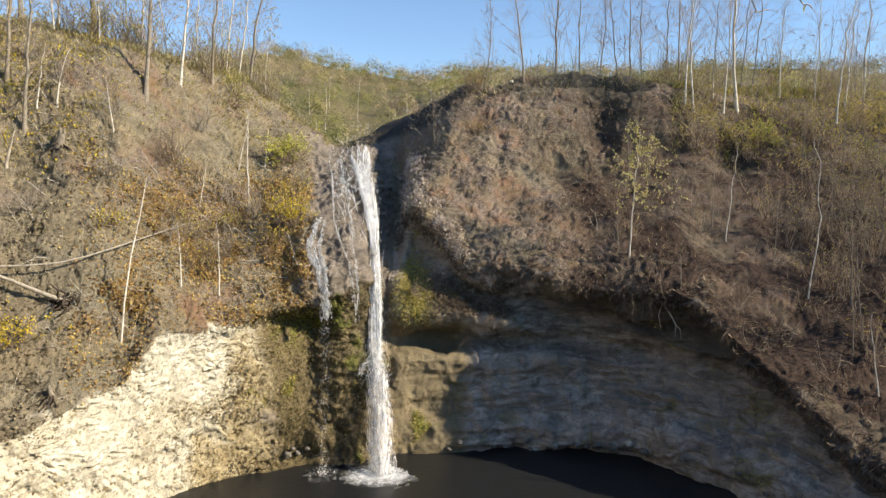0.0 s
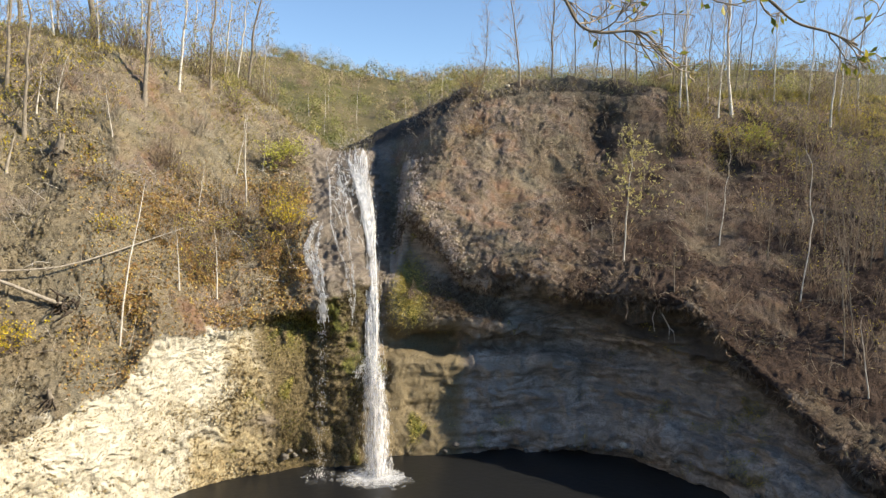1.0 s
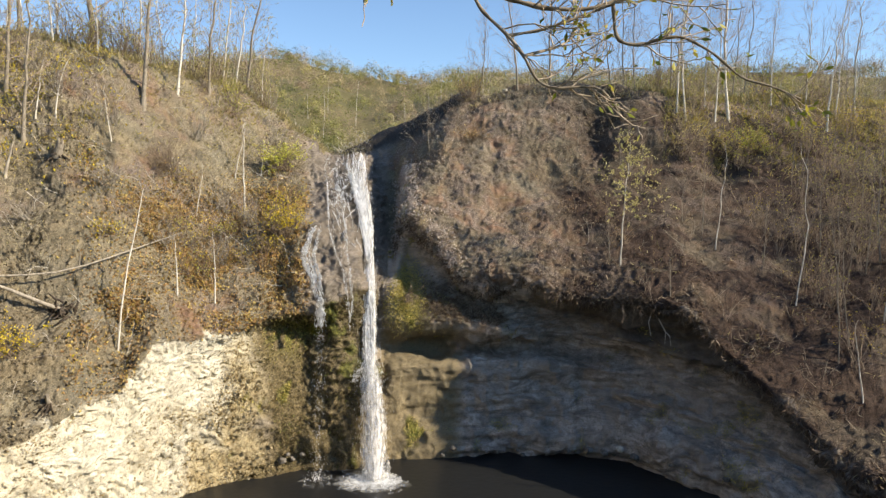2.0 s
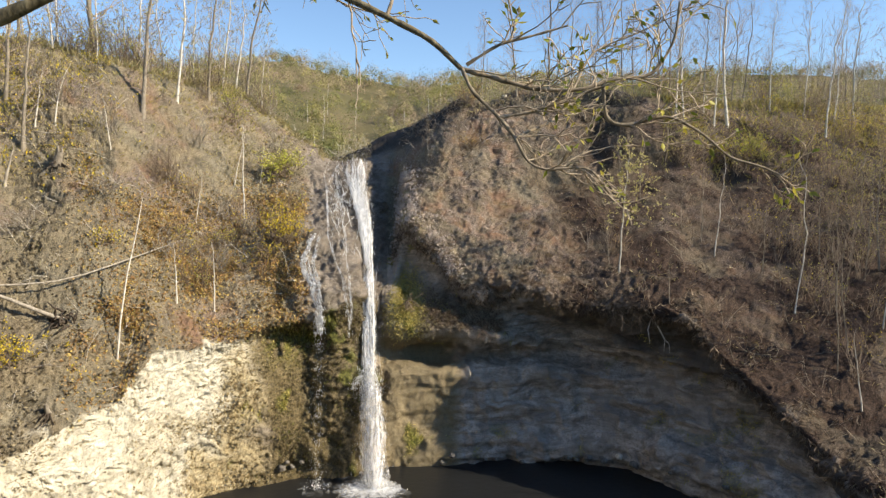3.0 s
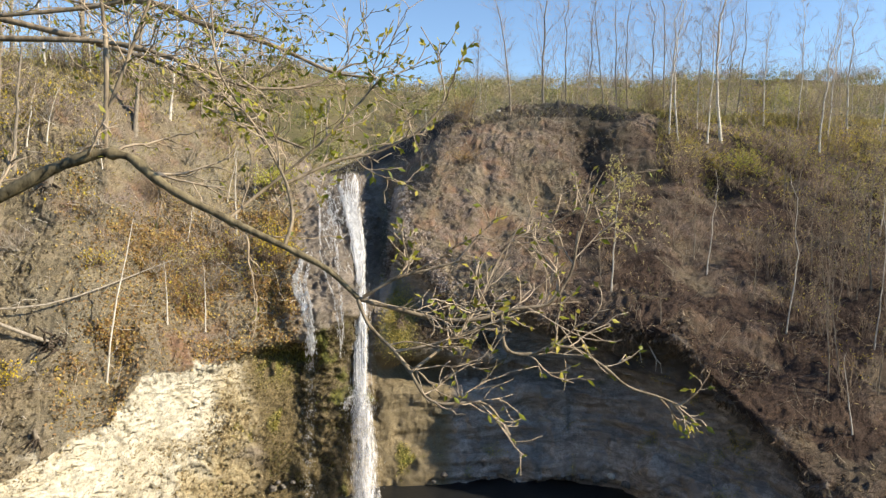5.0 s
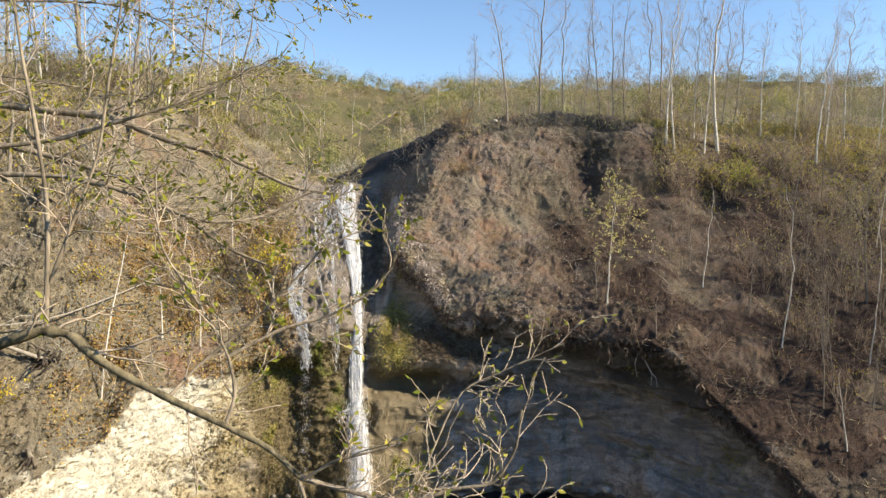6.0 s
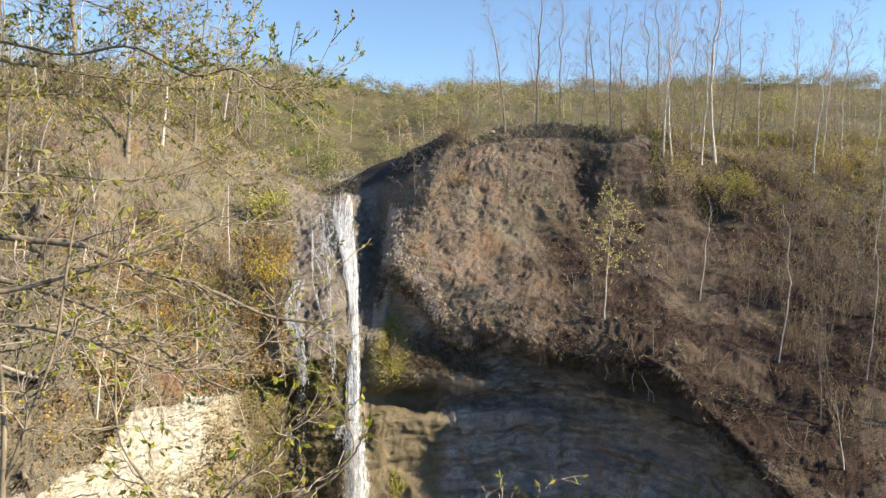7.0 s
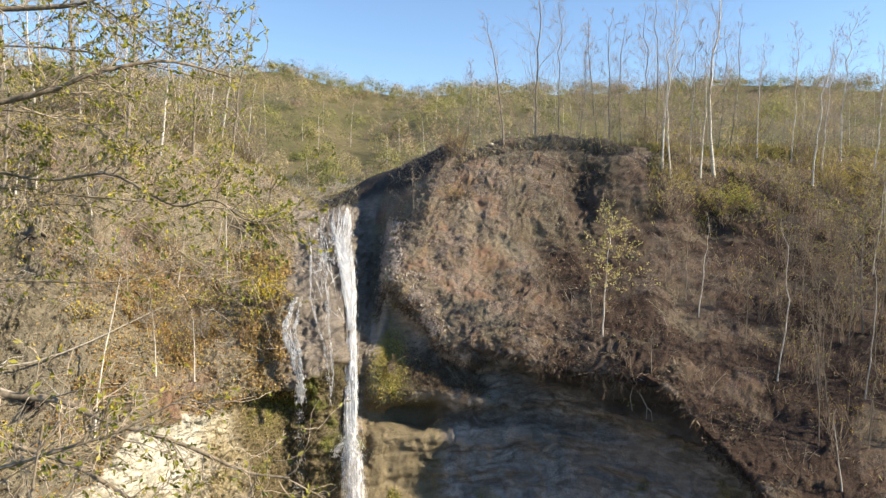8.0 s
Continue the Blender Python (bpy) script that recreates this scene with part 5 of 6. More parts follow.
def waterfall():
    rng = np.random.default_rng(3)
    ob = thing("waterfall", "white waterfall dropping from a rock chute into the pool", "waterfall", at=(-3.1, 32.6, 0))

    def water(name, pile, material, label):
        me = pile.mesh(name, material)
        me.transform(Matrix.Translation((3.1, -32.6, 0)))
        p = part(name, me, ob, label)
        p["kind"] = "stuff"

    slide = Pile()
    water_core(slide, CHUTE + MAIN_PATH[1:2], (0.22, 0.32, 0.32, 0.30, 0.27, 0.25, 0.25), rng)
    water("chute_core", slide, FALL_SLIDE, "smooth white body of the slide")
    up = Pile()
    strands(up, between(CHUTE, CHUTE_EDGE, 110, rng, 0.35, 0.35), 0.032, rng)
    strands(up, between(CHUTE_EDGE, BRAID_A[:5], 18, rng, 0.3, 0.6), 0.017, rng)
    for p in between(CHUTE, CHUTE_EDGE, 40, rng, 0.35, 0.5):
        shower(up, p, 40, (0.12, 0.09), 0.45, 0.014, rng, 0.5)
    shower(up, CHUTE, 500, (0.56, 0.50, 0.44, 0.36), 0.8, 0.012, rng, 0.4)
    water("upper_slide", up, FALL_THREAD, "braided white water over the chute")
    heart = Pile()
    water_core(heart, FULL_PATH[:5], (0.32, 0.34, 0.34, 0.30, 0.26), rng)
    water("column_core", heart, FALL_BODY, "smooth white falling body")
    mid = Pile()
    strands(mid, between([(x - 0.26, y + 0.2, z) for x, y, z in MAIN_PATH], [(x + 0.26, y + 0.2, z) for x, y, z in MAIN_PATH], 40, rng, 0.4, 0.2), 0.030, rng)
    shower(mid, MAIN_PATH, 420, (0.34, 0.38, 0.40, 0.42), 1.0, 0.010, rng, 0.4)
    shower(mid, MAIN_PATH, 400, (0.52, 0.54, 0.60), 0.20, 0.007, rng)
    water("main_column", mid, FALL_THREAD, "dense falling white column")
    low = Pile()
    shower(low, LOW_PATH, 260, (0.40, 0.46, 0.50, 0.56), 1.3, 0.006, rng, 0.4)
    shower(low, LOW_PATH, 900, (0.64, 0.74, 0.80), 0.24, 0.005, rng)
    shower(low, [(-3.6, 34.8, 5.5), (-3.5, 34.6, 4.3)], 420, (0.5, 0.6), 0.30, 0.010, rng)
    shower(low, [(-3.75, 34.7, 5.25), (-4.15, 34.5, 5.2), (-4.35, 34.3, 4.6)], 130, (0.12, 0.2), 0.22, 0.012, rng)
    inner = Pile()
    water_core(inner, FULL_PATH[3:], (0.26, 0.30, 0.32, 0.36, 0.40), rng)
    water_core(inner, FULL_PATH[1:], (0.36, 0.40, 0.44, 0.48, 0.50, 0.52), rng)
    water("lower_core", inner, FALL_THIN, "thinning white spray column")
    veil = Pile()
    water_core(veil, FULL_PATH[2:], (0.42, 0.50, 0.56, 0.60, 0.64), rng)
    water_core(veil, FULL_PATH[3:], (0.50, 0.60, 0.68, 0.72, 0.76), rng)
    water("spray_veil", veil, FALL_VEIL, "thin veil of spray round the column")
    water("lower_column", low, FALL_THREAD, "white streaks and spray round the falling column")
    braid = Pile()
    strands(braid, between([(x - 0.10, y + 0.5 * (z > 11), z) for x, y, z in BRAID_A], [(x + 0.16, y + 0.5 * (z > 11), z) for x, y, z in BRAID_B], 9, rng, 0.25, 0.8), 0.014, rng)
    for p in between([(x - 0.10, y + 0.5 * (z > 11), z) for x, y, z in BRAID_A], [(x + 0.16, y + 0.5 * (z > 11), z) for x, y, z in BRAID_B], 12, rng, 0.18, 1.0):
        shower(braid, p, int(20 * len(p) ** 0.5), (0.07, 0.05), 0.20, 0.013, rng, 0.6)
    for p in between(BRAID_A[:4], CHUTE_EDGE[:4], 16, rng, 0.3, 1.0):
        shower(braid, p, int(20 * len(p) ** 0.5), (0.09, 0.07), 0.24, 0.015, rng, 0.6)
    water("side_braid", braid, FALL_THREAD, "thin white threads over dark rock")
    leftp = Pile()
    strands(leftp, between([(x - 0.26, y + 0.3 * (z > 10.4), z) for x, y, z in LEFT_ROCK], [(x + 0.26, y + 0.3 * (z > 10.4), z) for x, y, z in LEFT_ROCK], 13, rng, 0.3, 0.7), 0.022, rng)
    for p in between([(x - 0.26, y + 0.3 * (z > 10.4), z) for x, y, z in LEFT_ROCK], [(x + 0.26, y + 0.3 * (z > 10.4), z) for x, y, z in LEFT_ROCK], 11, rng, 0.3, 0.9):
        shower(leftp, p, int(26 * len(p) ** 0.5), (0.08, 0.06), 0.26, 0.018, rng, 0.5)
    shower(leftp, LEFT_PATH[:2], 420, (0.18, 0.22), 0.34, 0.016, rng, 0.4)
    shower(leftp, LEFT_PATH, 600, (0.20, 0.36), 0.12, 0.008, rng, 0.6)
    water("left_thread", leftp, FALL_THREAD, "thin side fall breaking into drops")
    drops = Pile()
    for cx, cy, cr, n in ((-3.1, 32.5, 1.1, 420), (-6.03, 32.7, 0.6, 120), (-3.58, 34.75, 0.75, 260)):
        for _ in range(n):
            a, q = rng.uniform(0, 6.283), abs(rng.normal()) * cr * 0.55
            c = np.array([cx + math.cos(a) * q, cy + math.sin(a) * q * 0.8, abs(rng.normal()) * 0.28 * math.exp(-q) + (4.75 + 0.4 * rng.normal() if cy > 34 else 0)])
            r = rng.uniform(0.008, 0.03)
            o = np.array([[r, 0, 0], [-r, 0, 0], [0, r, 0], [0, -r, 0], [0, 0, r * 1.4], [0, 0, -r * 1.4]])
            drops.add(c + o, [(0, 2, 4), (2, 1, 4), (1, 3, 4), (3, 0, 4), (2, 0, 5), (1, 2, 5), (3, 1, 5), (0, 3, 5)])
    water("splash", drops, FALL_THREAD, "flying white drops")
    foam = Pile()
    for cx, cy, R in ((-3.1, 32.3, 1.75), (-6.03, 32.6, 1.05), (-4.6, 32.9, 1.5)):
        rings, seg = 9, 48
        vs = [(cx, cy, 0.06)]
        for i in range(1, rings + 1):
            for j in range(seg):
                a = j * 2 * math.pi / seg
                q = R * i / rings * (1 + 0.12 * math.sin(3 * a + cx) + 0.07 * math.sin(7 * a + i))
                vs.append((cx + q * math.cos(a), cy + 0.8 * q * math.sin(a), 0.015 + 0.03 * (1 - i / rings) + 0.012 * math.sin(i * 2.3 + 3 * math.sin(a * 2))))
        fs = [(0, 1 + j, 1 + (j + 1) % seg) for j in range(seg)]
        for i in range(rings - 1):
            for j in range(seg):
                fs.append((1 + i * seg + j, 1 + (i + 1) * seg + j, 1 + (i + 1) * seg + (j + 1) % seg, 1 + i * seg + (j + 1) % seg))
        foam.add(vs, fs)
    water("foam", foam, FOAM, "swirling foam rings on dark water")


def foam_material():
    n = Nodes("pool_foam")
    a, b = n.noise(2.6, 5, 0.65, distort=0.6), n.noise(14, 4, 0.7)
    at = n.node("ShaderNodeVectorMath", operation="LENGTH")
    mp = n.node("ShaderNodeMapping")
    mp.inputs["Scale"].default_value = (1.0, 1.25, 0.0)
    n.t.links.new(n.co, mp.inputs["Vector"])
    n.t.links.new(mp.outputs[0], at.inputs[0])
    near = n.ramp(at.outputs["Value"], 0.4, 2.0, 0.30, -0.06)
    v = n.math("ADD", n.math("ADD", n.math("MULTIPLY", a, 0.7), n.math("MULTIPLY", b, 0.3)), near)
    n.put(n.ramp(v, 0.46, 0.80, 0, 0.85), n.b.inputs["Alpha"])
    return n.done((0.80, 0.83, 0.85), 0.5, 0.3)


FOAM = foam_material()
waterfall()

# ---- stones and roots ----
STONE = bark_material("wet_stone", (0.07, 0.065, 0.058), (0.22, 0.20, 0.17), 5)
STONE_PALE = bark_material("pale_stone", (0.40, 0.36, 0.28), (0.65, 0.60, 0.50), 5)


def boulder(name, label, x, y, z, r, material, group):
    bm = bmesh.new()
    bmesh.ops.create_icosphere(bm, subdivisions=2, radius=r)
    off = Vector((x * 3.1, y * 1.7, r * 9))
    for v in bm.verts:
        d = v.co.normalized()
        v.co *= 1 + 0.38 * noise.noise(d * 1.4 + off) + 0.14 * noise.noise(d * 3.7 + off)
        v.co.z *= 0.7
    me = bpy.data.meshes.new(name)
    bm.to_mesh(me)
    me.materials.append(material)
    ob = new(name, me)
    ob.location = (x, y, z)
    return tagged(ob, label, "rock", group)


rng_s = np.random.default_rng(8)
for i in range(26):
    k = rng_s.uniform(-0.24, -0.19) if i < 5 else rng_s.uniform(0.0, 0.5)
    r0, c0 = at_cell(k, rng_s.uniform(0.72, 0.85) if i < 5 else rng_s.uniform(0.72, 0.95))
    p = P[r0, c0]
    boulder("shore_stone", "dark wet stone lying at the pool's edge", float(p[0]), float(p[1]) - 0.15, max(0.0, float(p[2])) + 0.02, float(rng_s.uniform(0.08, 0.26)), STONE, "stones along the shore")
boulder("pale_stone", "single pale stone on the dark bank", 9.87, 34.75, 0.82, 0.22, STONE_PALE, "")
p = rest(5.0, 49.9)
boulder("pale_stone", "pale boulder on the mound's crest", 5.0, 49.9, float(p[2]) + 0.05, 0.16, STONE_PALE, "")


def hanging_roots():
    ob = thing("hanging_root", "pale bare root dangling from the overhang's edge", "root", at=(11.2, 34.2, 8.6))
    m = Pile()
    m.tube(np.array([[-0.2, 0.5, 0.4], [0.1, 0.1, -0.2], [0.45, -0.05, -0.7], [0.75, -0.15, -1.3], [0.7, -0.2, -1.9]]), [0.05, 0.045, 0.04, 0.03, 0.012], 5)
    m.tube(np.array([[0.72, -0.12, -1.25], [0.95, -0.2, -1.5], [1.02, -0.2, -2.0]]), [0.03, 0.025, 0.01], 5)
    m.tube(np.array([[0.1, 0.1, -0.2], [-0.1, 0.0, -0.8], [0.0, -0.1, -1.5]]), [0.03, 0.025, 0.01], 5)
    part("root", m.mesh("root", BARK_PALE), ob)


hanging_roots()


def lip_bush(x, y, z, n, reach):
    ob = thing("hanging_shrub", "grey leafless twigs hanging over the rock lip", "shrub", "shrubs on the overhang", (x, y, z))
    m = Pile()
    for _ in range(n):
        w = wander((0, 0.3, 0.1), (RNG.normal() * 0.6, -0.6, -0.4 + RNG.normal() * 0.7), reach * (0.5 + RNG.random() * 0.7), 6, 0.25, -0.06)
        m.tube(w, np.linspace(0.018, 0.006, 7), 3)
        for _ in range(3):
            q, w2 = along(w, RNG.random())
            m.tube(wander(q, side_way(w2, 0.7), reach * 0.35, 3, 0.2), np.linspace(0.009, 0.004, 4), 3)
    part("stem", m.mesh("stem", TWIG_DARK), ob)


for x, y, z, n, reach in ((9.6, 34.6, 8.9, 30, 1.6), (10.6, 34.3, 8.6, 26, 1.3), (6.6, 35.6, 9.2, 20, 1.2), (1.2, 37.0, 5.9, 16, 0.8), (2.6, 36.4, 7.2, 18, 0.8), (16.6, 29.2, 4.4, 22, 1.5), (12.6, 33.2, 8.2, 20, 1.0), (-0.8, 39.6, 11.6, 18, 0.8), (-1.6, 37.2, 8.8, 30, 1.0)):
    lip_bush(x, y, z, n, reach)

# ---- thicket and woods beyond the rim ----


def thicket():
    """Thin bare stems and brush between the rim and the hill."""
    rng = np.random.default_rng(21)
    wood, tips = Pile(), []
    for _ in range(760):
        y = rng.uniform(54, 98)
        x = rng.uniform(-0.62, 0.74) * y
        if -0.24 < x / y < 0.05:
            continue
        z = 20.2
        h = rng.uniform(3.5, 9.5)
        path = wander((x, y, z - 0.3), (rng.normal() * 0.06 + 0.04, 0, 1), h, 6, 0.035, 0.02, rng)
        r = rng.uniform(0.018, 0.05)
        wood.tube(path, np.linspace(r, 0.008, 7), 4)
        for _ in range(12):
            q, w = along(path, rng.uniform(0.2, 1))
            limb = wander(q, side_way(w, 0.5, rng), h * rng.uniform(0.1, 0.22), 3, 0.15, 0.1, rng)
            wood.tube(limb, np.linspace(0.011, 0.005, 4), 3)
            tips.append(limb[-1])
    tagged(new("thicket", wood.mesh("thicket", BARK_GREY)), "thicket of thin bare stems behind the rim", "thicket", kind="stuff")
    n = 30000
    y = rng.uniform(52, 98, n)
    x = rng.uniform(-0.62, 0.76, n) * y
    keep = (x / y < -0.24) | (x / y > 0.04)
    lump = fbm(np.stack([x, y, 0 * x], -1), 3.0, 3, 77)
    z = 20.3 + np.abs(rng.normal(size=n)) * (1.0 + 0.9 * lump.clip(0, 2))
    at = np.stack([x, y, z], -1)[keep]
    tone = (0.5 + 0.5 * grain(at / 2.2, 5)).clip(0, 1)
    me = shards("brush", at, np.tile(UP, (len(at), 1)), 0.16 + 0.22 * rng.random(len(at)), 0.4, WOODS, 0.5, tone=tone)
    tagged(new("brush", me), "olive and yellow brush behind the rim", "brush", kind="stuff")


thicket()


def far_woods():
    """The wooded hill: many crowns, each a cloud of leaf clumps."""
    rng = np.random.default_rng(31)
    m = 1500
    y = np.where(rng.random(m) < 0.30, rng.uniform(290, 352, m), 97 + 262 * rng.random(m) ** 1.05)
    x = rng.uniform(-0.72, 0.76, m) * y
    g = plain_height(x[None], y[None])[0]
    R = (2.2 + 4.6 * rng.random(m) ** 1.5) * np.where(y < 140, 0.75, 1.0)
    H = R * rng.uniform(0.9, 1.4, m)
    zone = 0.5 + 0.5 * grain(np.stack([x / 38.0, y / 38.0, 0 * x + 0.5], -1), 3)
    tone = np.clip(0.55 * zone + 0.6 * rng.random(m) - 0.08, 0, 1)
    who = np.repeat(np.arange(m), np.where(y < 180, 400, 310))
    n = len(who)
    d = rng.normal(size=(n, 3))
    d[:, 2] = np.abs(d[:, 2]) - 0.35
    d /= np.linalg.norm(d, axis=1, keepdims=True)
    lump = 0.80 + 0.32 * grain(d * 2.2 + who[:, None] * 3.7, 9)
    rad = lump * (0.84 + 0.20 * rng.random(n))
    p = d * (rad * R[who])[:, None]
    p[:, 2] *= (H / R)[who] * 0.85
    p += np.stack([x, y, g + H * 0.5], -1)[who]
    p[:, 2] = np.maximum(p[:, 2], g[who] + 0.15)
    size = (0.22 + 0.0012 * y[who]) * (0.55 + 0.7 * rng.random(n))
    me = shards("far_woods", p, d, size, 0.8, WOODS, 0.5, bend=0.0, tone=np.clip(tone[who] + 0.008 * rng.normal(size=n), 0, 1), flat=0.26, single=True)
    tagged(new("far_woods", me), "hillside woods in olive and brown autumn leaf", "woods", kind="stuff")
    trunks = Pile()
    for i in np.where((y < 190) & (rng.random(m) < 0.14))[0]:
        trunks.tube(wander((x[i], y[i], g[i] - 0.3), (0, 0, 1), H[i] * 1.9, 4, 0.05, 0.02, rng), np.linspace(0.08, 0.015, 5), 4)
    tagged(new("far_trunks", trunks.mesh("far_trunks", BARK_PALE)), "pale trunks among the hillside woods", "woods", kind="stuff")


far_woods()

# ---- the overhanging tree ----
BOUGH_BARK = bark_material("bough_bark", (0.060, 0.050, 0.030), (0.25, 0.21, 0.125), 22)
LIMB_BARK = bark_material("limb_bark", (0.13, 0.105, 0.072), (0.34, 0.28, 0.20), 24)
# near twigs coloured pale to stand for the sunlight on them
TWIG_NEAR_SUNLIT = bark_material("sunlit_near_twig_bark", (0.27, 0.215, 0.15), (0.52, 0.43, 0.32), 30)
LEAF_NEAR = leaf_material("near_leaves", [(0.20, 0.24, 0.03), (0.32, 0.33, 0.04), (0.42, 0.38, 0.06), (0.13, 0.17, 0.03), (0.50, 0.42, 0.07)])
TRUNK_X, TRUNK_Y = -4.8, 2.7


def near_tree():
    rng = np.random.default_rng(17)
    ob = thing("overhanging_tree", "tree with long crooked boughs and few green-yellow leaves", "tree", at=(TRUNK_X, TRUNK_Y, 1.2))
    shift = Matrix.Translation((-TRUNK_X, -TRUNK_Y, -1.2))
    twigs, leaves = Pile(), Pile()
    holder = [ob]

    def put(name, pile, material, label=""):
        me = pile.mesh(name, material, name != "foliage")
        me.transform(shift)
        made = part(name, me, holder[0] if name == "fork" else ob, label)
        if name == "bough":
            holder[0] = made
        return made

    t = np.linspace(0, 1, 16)
    trunk_path = np.stack([TRUNK_X + 0.25 * np.sin(4 * t) - 0.4 * t, TRUNK_Y + 0.3 * np.sin(3 * t + 1) - 0.25, 1.0 + 20.5 * t], -1)
    m = Pile()
    m.tube(trunk_path, 0.24 * (1 - t) ** 0.7 + 0.03, 10)
    put("trunk", m, BOUGH_BARK)

    def leafy_twig(p, way, length, r, leaf_n, depth=0):
        path = wander(p, way, length, 5, 0.22, 0.03, rng)
        twigs.tube(path, np.linspace(r, max(0.0022, r * 0.35), 6), 4 if r > 0.006 else 3)
        if depth < 1:
            for _ in range(4):
                q, w = along(path, rng.uniform(0.25, 1))
                leafy_twig(q, side_way(w, rng.uniform(0.4, 0.9), rng), length * rng.uniform(0.3, 0.6), max(0.0026, r * 0.5), leaf_n, depth + 1)
        else:
            q = path[-1]
            for _ in range((2 * leaf_n if q[1] > 2.9 else leaf_n) if rng.random() < 0.75 else 0):
                q, w = along(path, rng.uniform(0.3, 1))
                leaves.leaf(q, w + rng.normal(size=3) * 0.6 - 0.25 * UP, rng.uniform(0.026, 0.052), rng.uniform(0.013, 0.022))

    def bough(points, r0, r1, density, reach, leaf_n, name="bough", lift=0.1, bark=None):
        path = smooth_path(resample(np.array(points, float), len(points) * 4), 2)
        b = Pile()
        rr = np.linspace(r0, r1, len(path)) * (1 + 0.10 * np.sin(np.arange(len(path)) * 1.7) + 0.10 * rng.normal(size=len(path)))
        b.tube(path, rr, 8)
        put(name, b, bark or LIMB_BARK)
        length = np.sum(np.linalg.norm(np.diff(path, axis=0), axis=1))
        for _ in range(int(density * length)):
            u = rng.uniform(0.12, 1)
            q, w = along(path, u)
            way = side_way(w, rng.uniform(0.4, 1.1), rng) + UP * lift
            leafy_twig(q, way, reach * rng.uniform(0.5, 1.2), max(0.004, (r0 + (r1 - r0) * u) * 0.35), leaf_n)

    # the long bough that crosses the view, and its forks
    bough([(-4.7, 2.6, 13.7), (-3.6, 2.5, 14.2), (-2.4, 2.35, 14.65), (-1.36, 2.27, 15.0), (-1.08, 2.27, 15.14), (-0.76, 2.28, 15.31), (-0.58, 2.29, 15.37), (-0.46, 2.29, 15.35), (-0.38, 2.28, 15.27), (-0.26, 2.28, 15.19), (-0.08, 2.27, 15.10), (0.15, 2.26, 14.99), (0.33, 2.26, 14.90), (0.45, 2.25, 14.78)], 0.033, 0.0105, 2.0, 0.30, 1, bark=BOUGH_BARK)
    bough([(0.45, 2.25, 14.78), (0.60, 2.25, 14.74), (0.74, 2.25, 14.70), (0.92, 2.24, 14.69), (1.06, 2.25, 14.74), (1.22, 2.25, 14.75), (1.31, 2.26, 14.89), (1.33, 2.27, 15.05)], 0.011, 0.005, 15, 0.32, 1, "fork")
    bough([(0.45, 2.22, 14.78), (0.49, 2.20, 14.68), (0.60, 2.19, 14.58), (0.66, 2.18, 14.50), (0.71, 2.18, 14.40), (0.78, 2.17, 14.37), (0.96, 2.18, 14.39), (1.05, 2.17, 14.25)], 0.008, 0.004, 12, 0.28, 1, "fork")
    bough([(0.15, 2.27, 14.99), (0.18, 2.32, 15.10), (0.15, 2.33, 15.25), (0.08, 2.34, 15.38), (-0.01, 2.35, 15.52), (-0.14, 2.36, 15.70), (-0.2, 2.5, 16.0)], 0.008, 0.004, 9, 0.30, 4, "fork")
    bough([(-0.08, 2.30, 15.10), (-0.04, 2.44, 15.17), (0.12, 2.48, 15.30), (0.25, 2.49, 15.41), (0.37, 2.50, 15.53), (0.51, 2.51, 15.69)], 0.008, 0.004, 12, 0.28, 4, "fork")
    bough([(0.13, 2.36, 15.24), (0.34, 2.45, 15.35), (0.51, 2.49, 15.38), (0.70, 2.49, 15.48), (0.80, 2.50, 15.60)], 0.008, 0.004, 12, 0.25, 4, "fork")
    bough([(1.02, 2.25, 14.72), (1.03, 2.24, 14.57), (1.12, 2.24, 14.55), (1.28, 2.24, 14.60), (1.42, 2.23, 14.52), (1.53, 2.23, 14.42), (1.65, 2.22, 14.39), (1.76, 2.22, 14.34)], 0.008, 0.004, 12, 0.24, 2, "fork")
    bough([(0.60, 2.19, 14.58), (0.73, 2.19, 14.60), (0.87, 2.19, 14.65), (1.01, 2.19, 14.70)], 0.007, 0.004, 14, 0.22, 2, "fork")
    bough([(0.47, 2.22, 14.79), (0.60, 2.21, 14.87), (0.73, 2.21, 14.90), (0.87, 2.21, 14.94)], 0.007, 0.004, 14, 0.22, 2, "fork")
    bough([(0.66, 2.18, 14.50), (0.90, 2.5, 14.62), (1.09, 2.82, 14.98), (1.3, 2.85, 15.06), (1.6, 2.85, 15.2)], 0.006, 0.003, 13, 0.26, 1, "fork")
    bough([(-0.57, 2.30, 15.37), (-0.60, 2.40, 15.85), (-0.66, 2.42, 16.24), (-0.71, 2.43, 16.5), (-0.8, 2.5, 17.0)], 0.010, 0.005, 6, 0.35, 2, "fork")
    bough([(-0.57, 2.34, 15.55), (-0.48, 2.40, 15.85), (-0.39, 2.41, 16.08), (-0.36, 2.43, 16.34), (-0.30, 2.45, 16.7)], 0.008, 0.004, 7, 0.30, 2, "fork")
    # higher boughs on the far side
    bough([(-4.9, 2.8, 15.8), (-3.6, 3.3, 16.4), (-1.83, 3.79, 16.51), (-1.34, 3.79, 16.44), (-1.0, 3.79, 16.42), (-0.72, 3.78, 16.28), (-0.38, 3.77, 16.19), (-0.17, 3.77, 16.11), (0.11, 3.76, 15.97), (0.38, 3.76, 15.94)], 0.030, 0.007, 5, 0.50, 2)
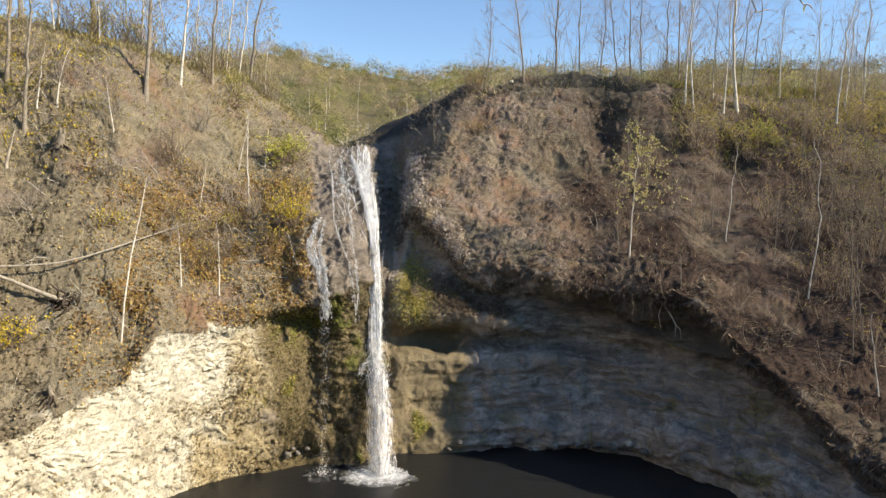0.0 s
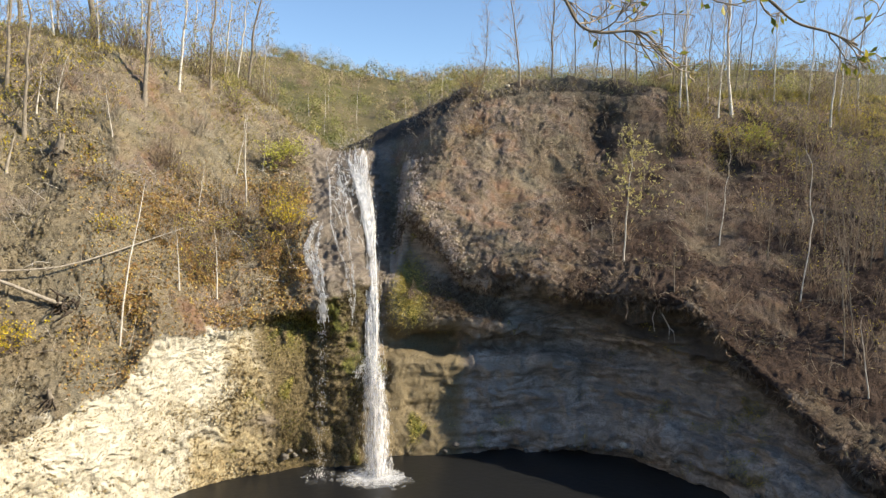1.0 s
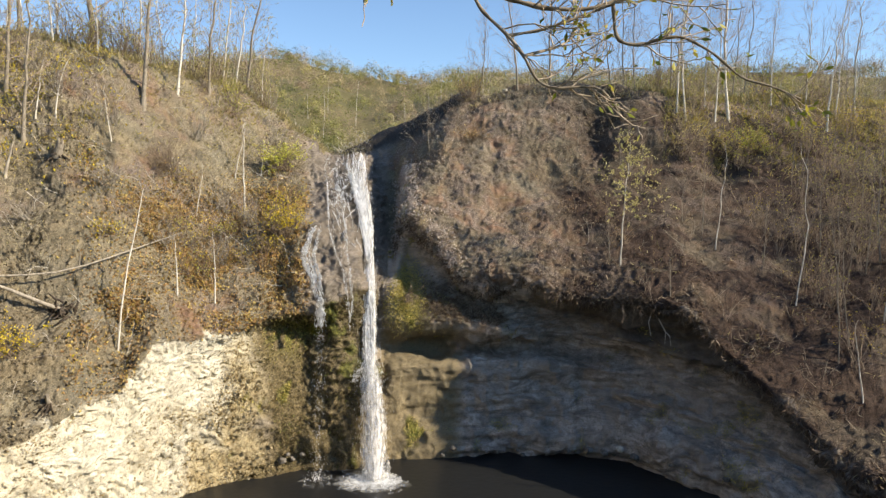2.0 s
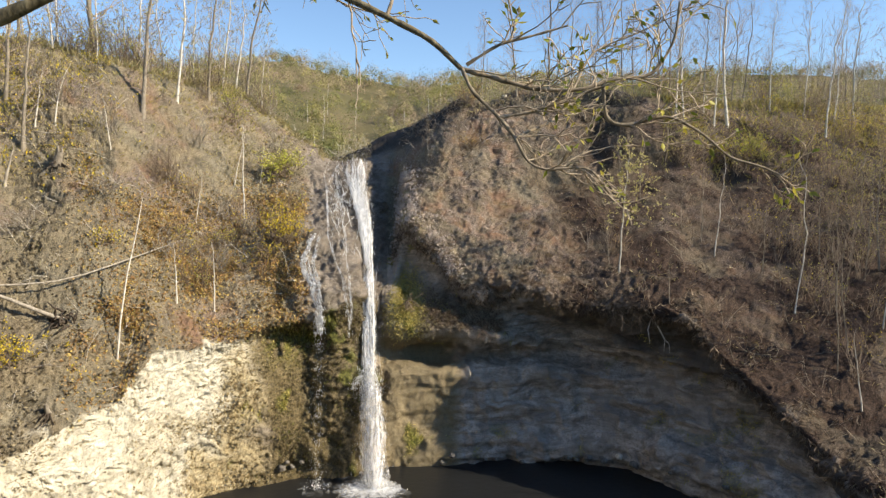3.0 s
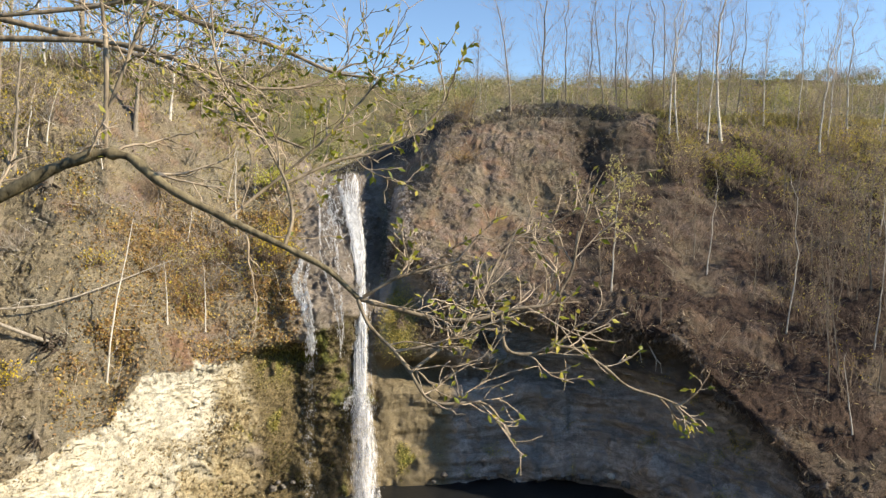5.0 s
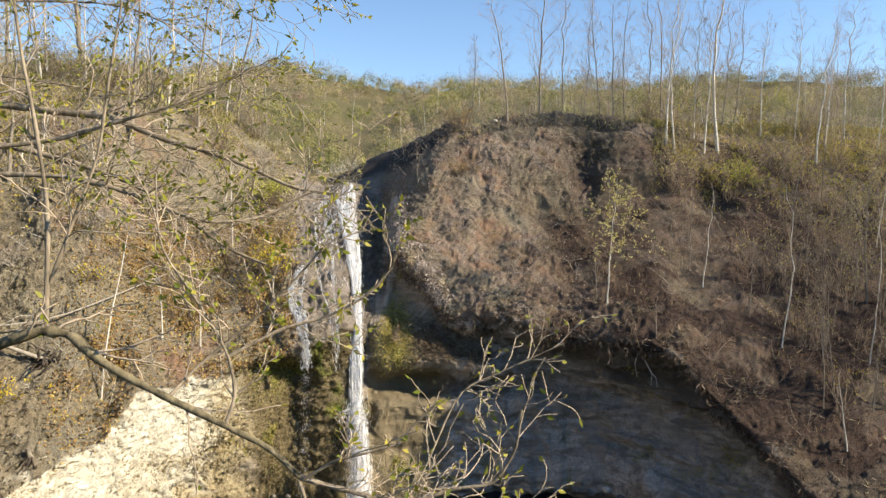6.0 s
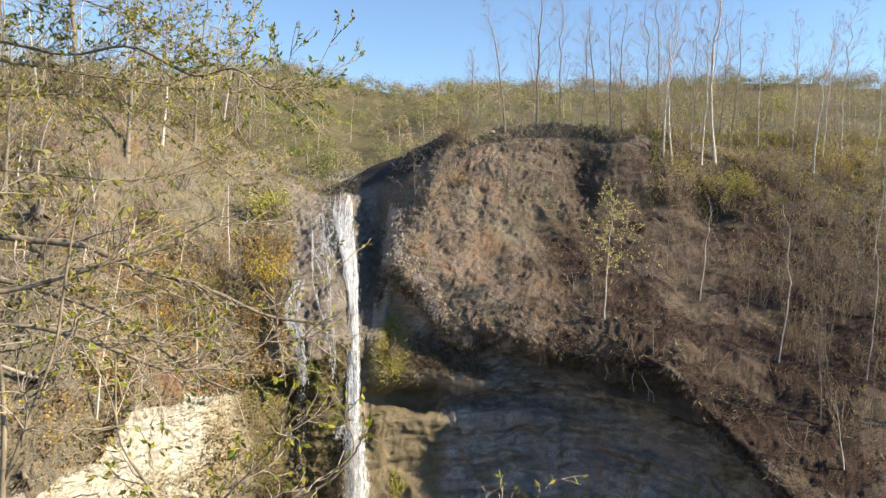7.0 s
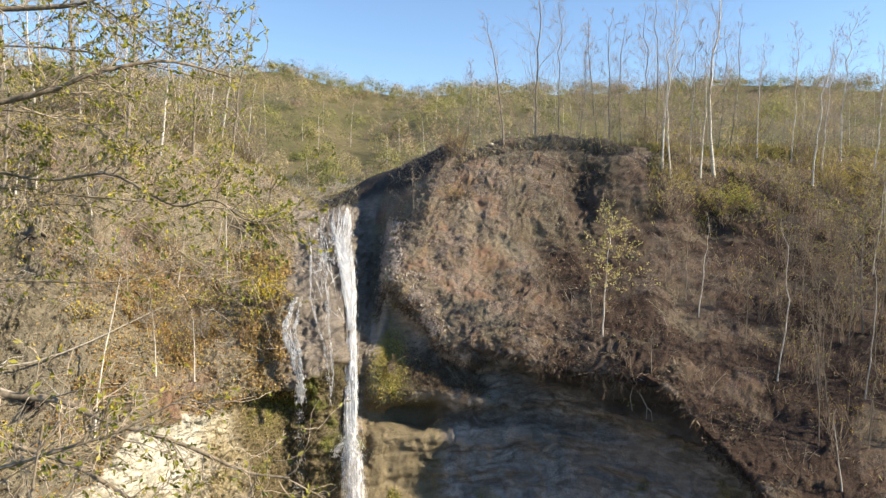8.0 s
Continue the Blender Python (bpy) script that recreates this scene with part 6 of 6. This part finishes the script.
    bough([(-2.6, 3.6, 16.45), (-1.48, 3.78, 16.20), (-1.27, 3.77, 16.14), (-0.89, 3.76, 16.02), (-0.55, 3.75, 15.80), (-0.31, 3.74, 15.61), (-0.06, 3.73, 15.51)], 0.020, 0.007, 7, 0.45, 2, "fork")
    bough([(-4.9, 2.9, 15.4), (-3.0, 3.0, 16.0), (-1.04, 3.19, 16.04), (-0.74, 3.19, 15.97), (-0.54, 3.18, 15.90), (-0.24, 3.17, 15.77), (0.05, 3.3, 15.8), (0.28, 3.39, 15.95)], 0.019, 0.005, 8, 0.42, 2)
    bough([(-2.6, 3.0, 16.02), (-1.06, 3.21, 16.20), (-0.82, 3.21, 16.27), (-0.59, 3.22, 16.34), (-0.38, 3.22, 16.40), (0.0, 3.3, 16.6)], 0.014, 0.005, 9, 0.42, 2, "fork")
    bough([(-5.0, 2.9, 17.2), (-3.5, 3.8, 18.0), (-1.82, 4.37, 18.24), (-1.29, 4.37, 18.36), (-1.06, 4.38, 18.47), (-0.6, 4.5, 18.6), (-0.2, 4.7, 18.5)], 0.034, 0.006, 6, 0.55, 4)
    bough([(-5.05, 2.9, 17.9), (-3.5, 4.0, 18.7), (-1.82, 4.40, 18.89), (-1.10, 4.40, 18.92), (-0.91, 4.41, 19.04), (-0.3, 4.6, 19.1)], 0.030, 0.006, 6, 0.55, 4)
    bough([(-4.95, 2.9, 16.8), (-3.2, 4.2, 17.45), (-2.2, 4.7, 17.9), (-1.6, 4.8, 17.75), (-1.1, 4.7, 17.85), (-0.6, 4.6, 17.55), (-0.3, 4.55, 17.65), (-0.05, 4.5, 17.45), (0.25, 4.5, 17.5)], 0.016, 0.004, 10, 0.45, 5)
    for i in range(7):
        z = 16.7 + 0.42 * i + rng.uniform(-0.1, 0.1)
        y1 = rng.uniform(4.6, 6.2)
        bough([(-4.85, 2.9, z - 0.6), (-3.9, 4.2, z + 0.1), (-2.8, y1 - 0.6, z + 0.3), (-1.6, y1, z + 0.2 + rng.normal() * 0.2), (-0.8 + rng.uniform(-0.4, 0.5), y1 + 0.2, z + rng.normal() * 0.25)], 0.014, 0.004, 13, 0.6, 4)
    put("twigwork", twigs, TWIG_NEAR_SUNLIT)["kind"] = "stuff"
    put("foliage", leaves, LEAF_NEAR)["kind"] = "stuff"


near_tree()


def fallen_twigs():
    """Dead sticks and bare shoots strewn over the slopes."""
    rng = np.random.default_rng(41)
    for name, n, weight, label in (
        ("dead_sticks", 900, EARTHY * NOT_CHUTE * (K < -0.1), "thin dead sticks and shoots on the western slope"),
        ("mound_vines", 900, EARTHY * mound, "pale dry runners and twigs over the mound"),
        ("bare_shoots", 1100, EARTHY * step(0.0, 0.2, K), "thin bare shoots and sticks on the eastern slope"),
    ):
        at, nor = scatter(n, weight)
        pile = Pile()
        for p, q in zip(at, nor):
            way = np.array([rng.normal() * 0.7, -0.35 + rng.normal() * 0.3, rng.uniform(-0.2, 1.3)])
            length = rng.uniform(0.4, 1.7)
            path = wander(p, way, length, 4, 0.16, 0.02, rng)
            pile.tube(path, np.linspace(0.013, 0.006, 5), 3)
            for _ in range(2):
                b, w = along(path, rng.uniform(0.2, 0.9))
                pile.tube(wander(b, side_way(w, 0.7, rng), length * 0.4, 3, 0.2, 0.05, rng), np.linspace(0.008, 0.005, 4), 3)
        tagged(new(name, pile.mesh(name, BARK_GREY if name == "bare_shoots" else LOG_BARK if name == "mound_vines" else BARK_PALE)), label, "sticks", kind="stuff")


fallen_twigs()
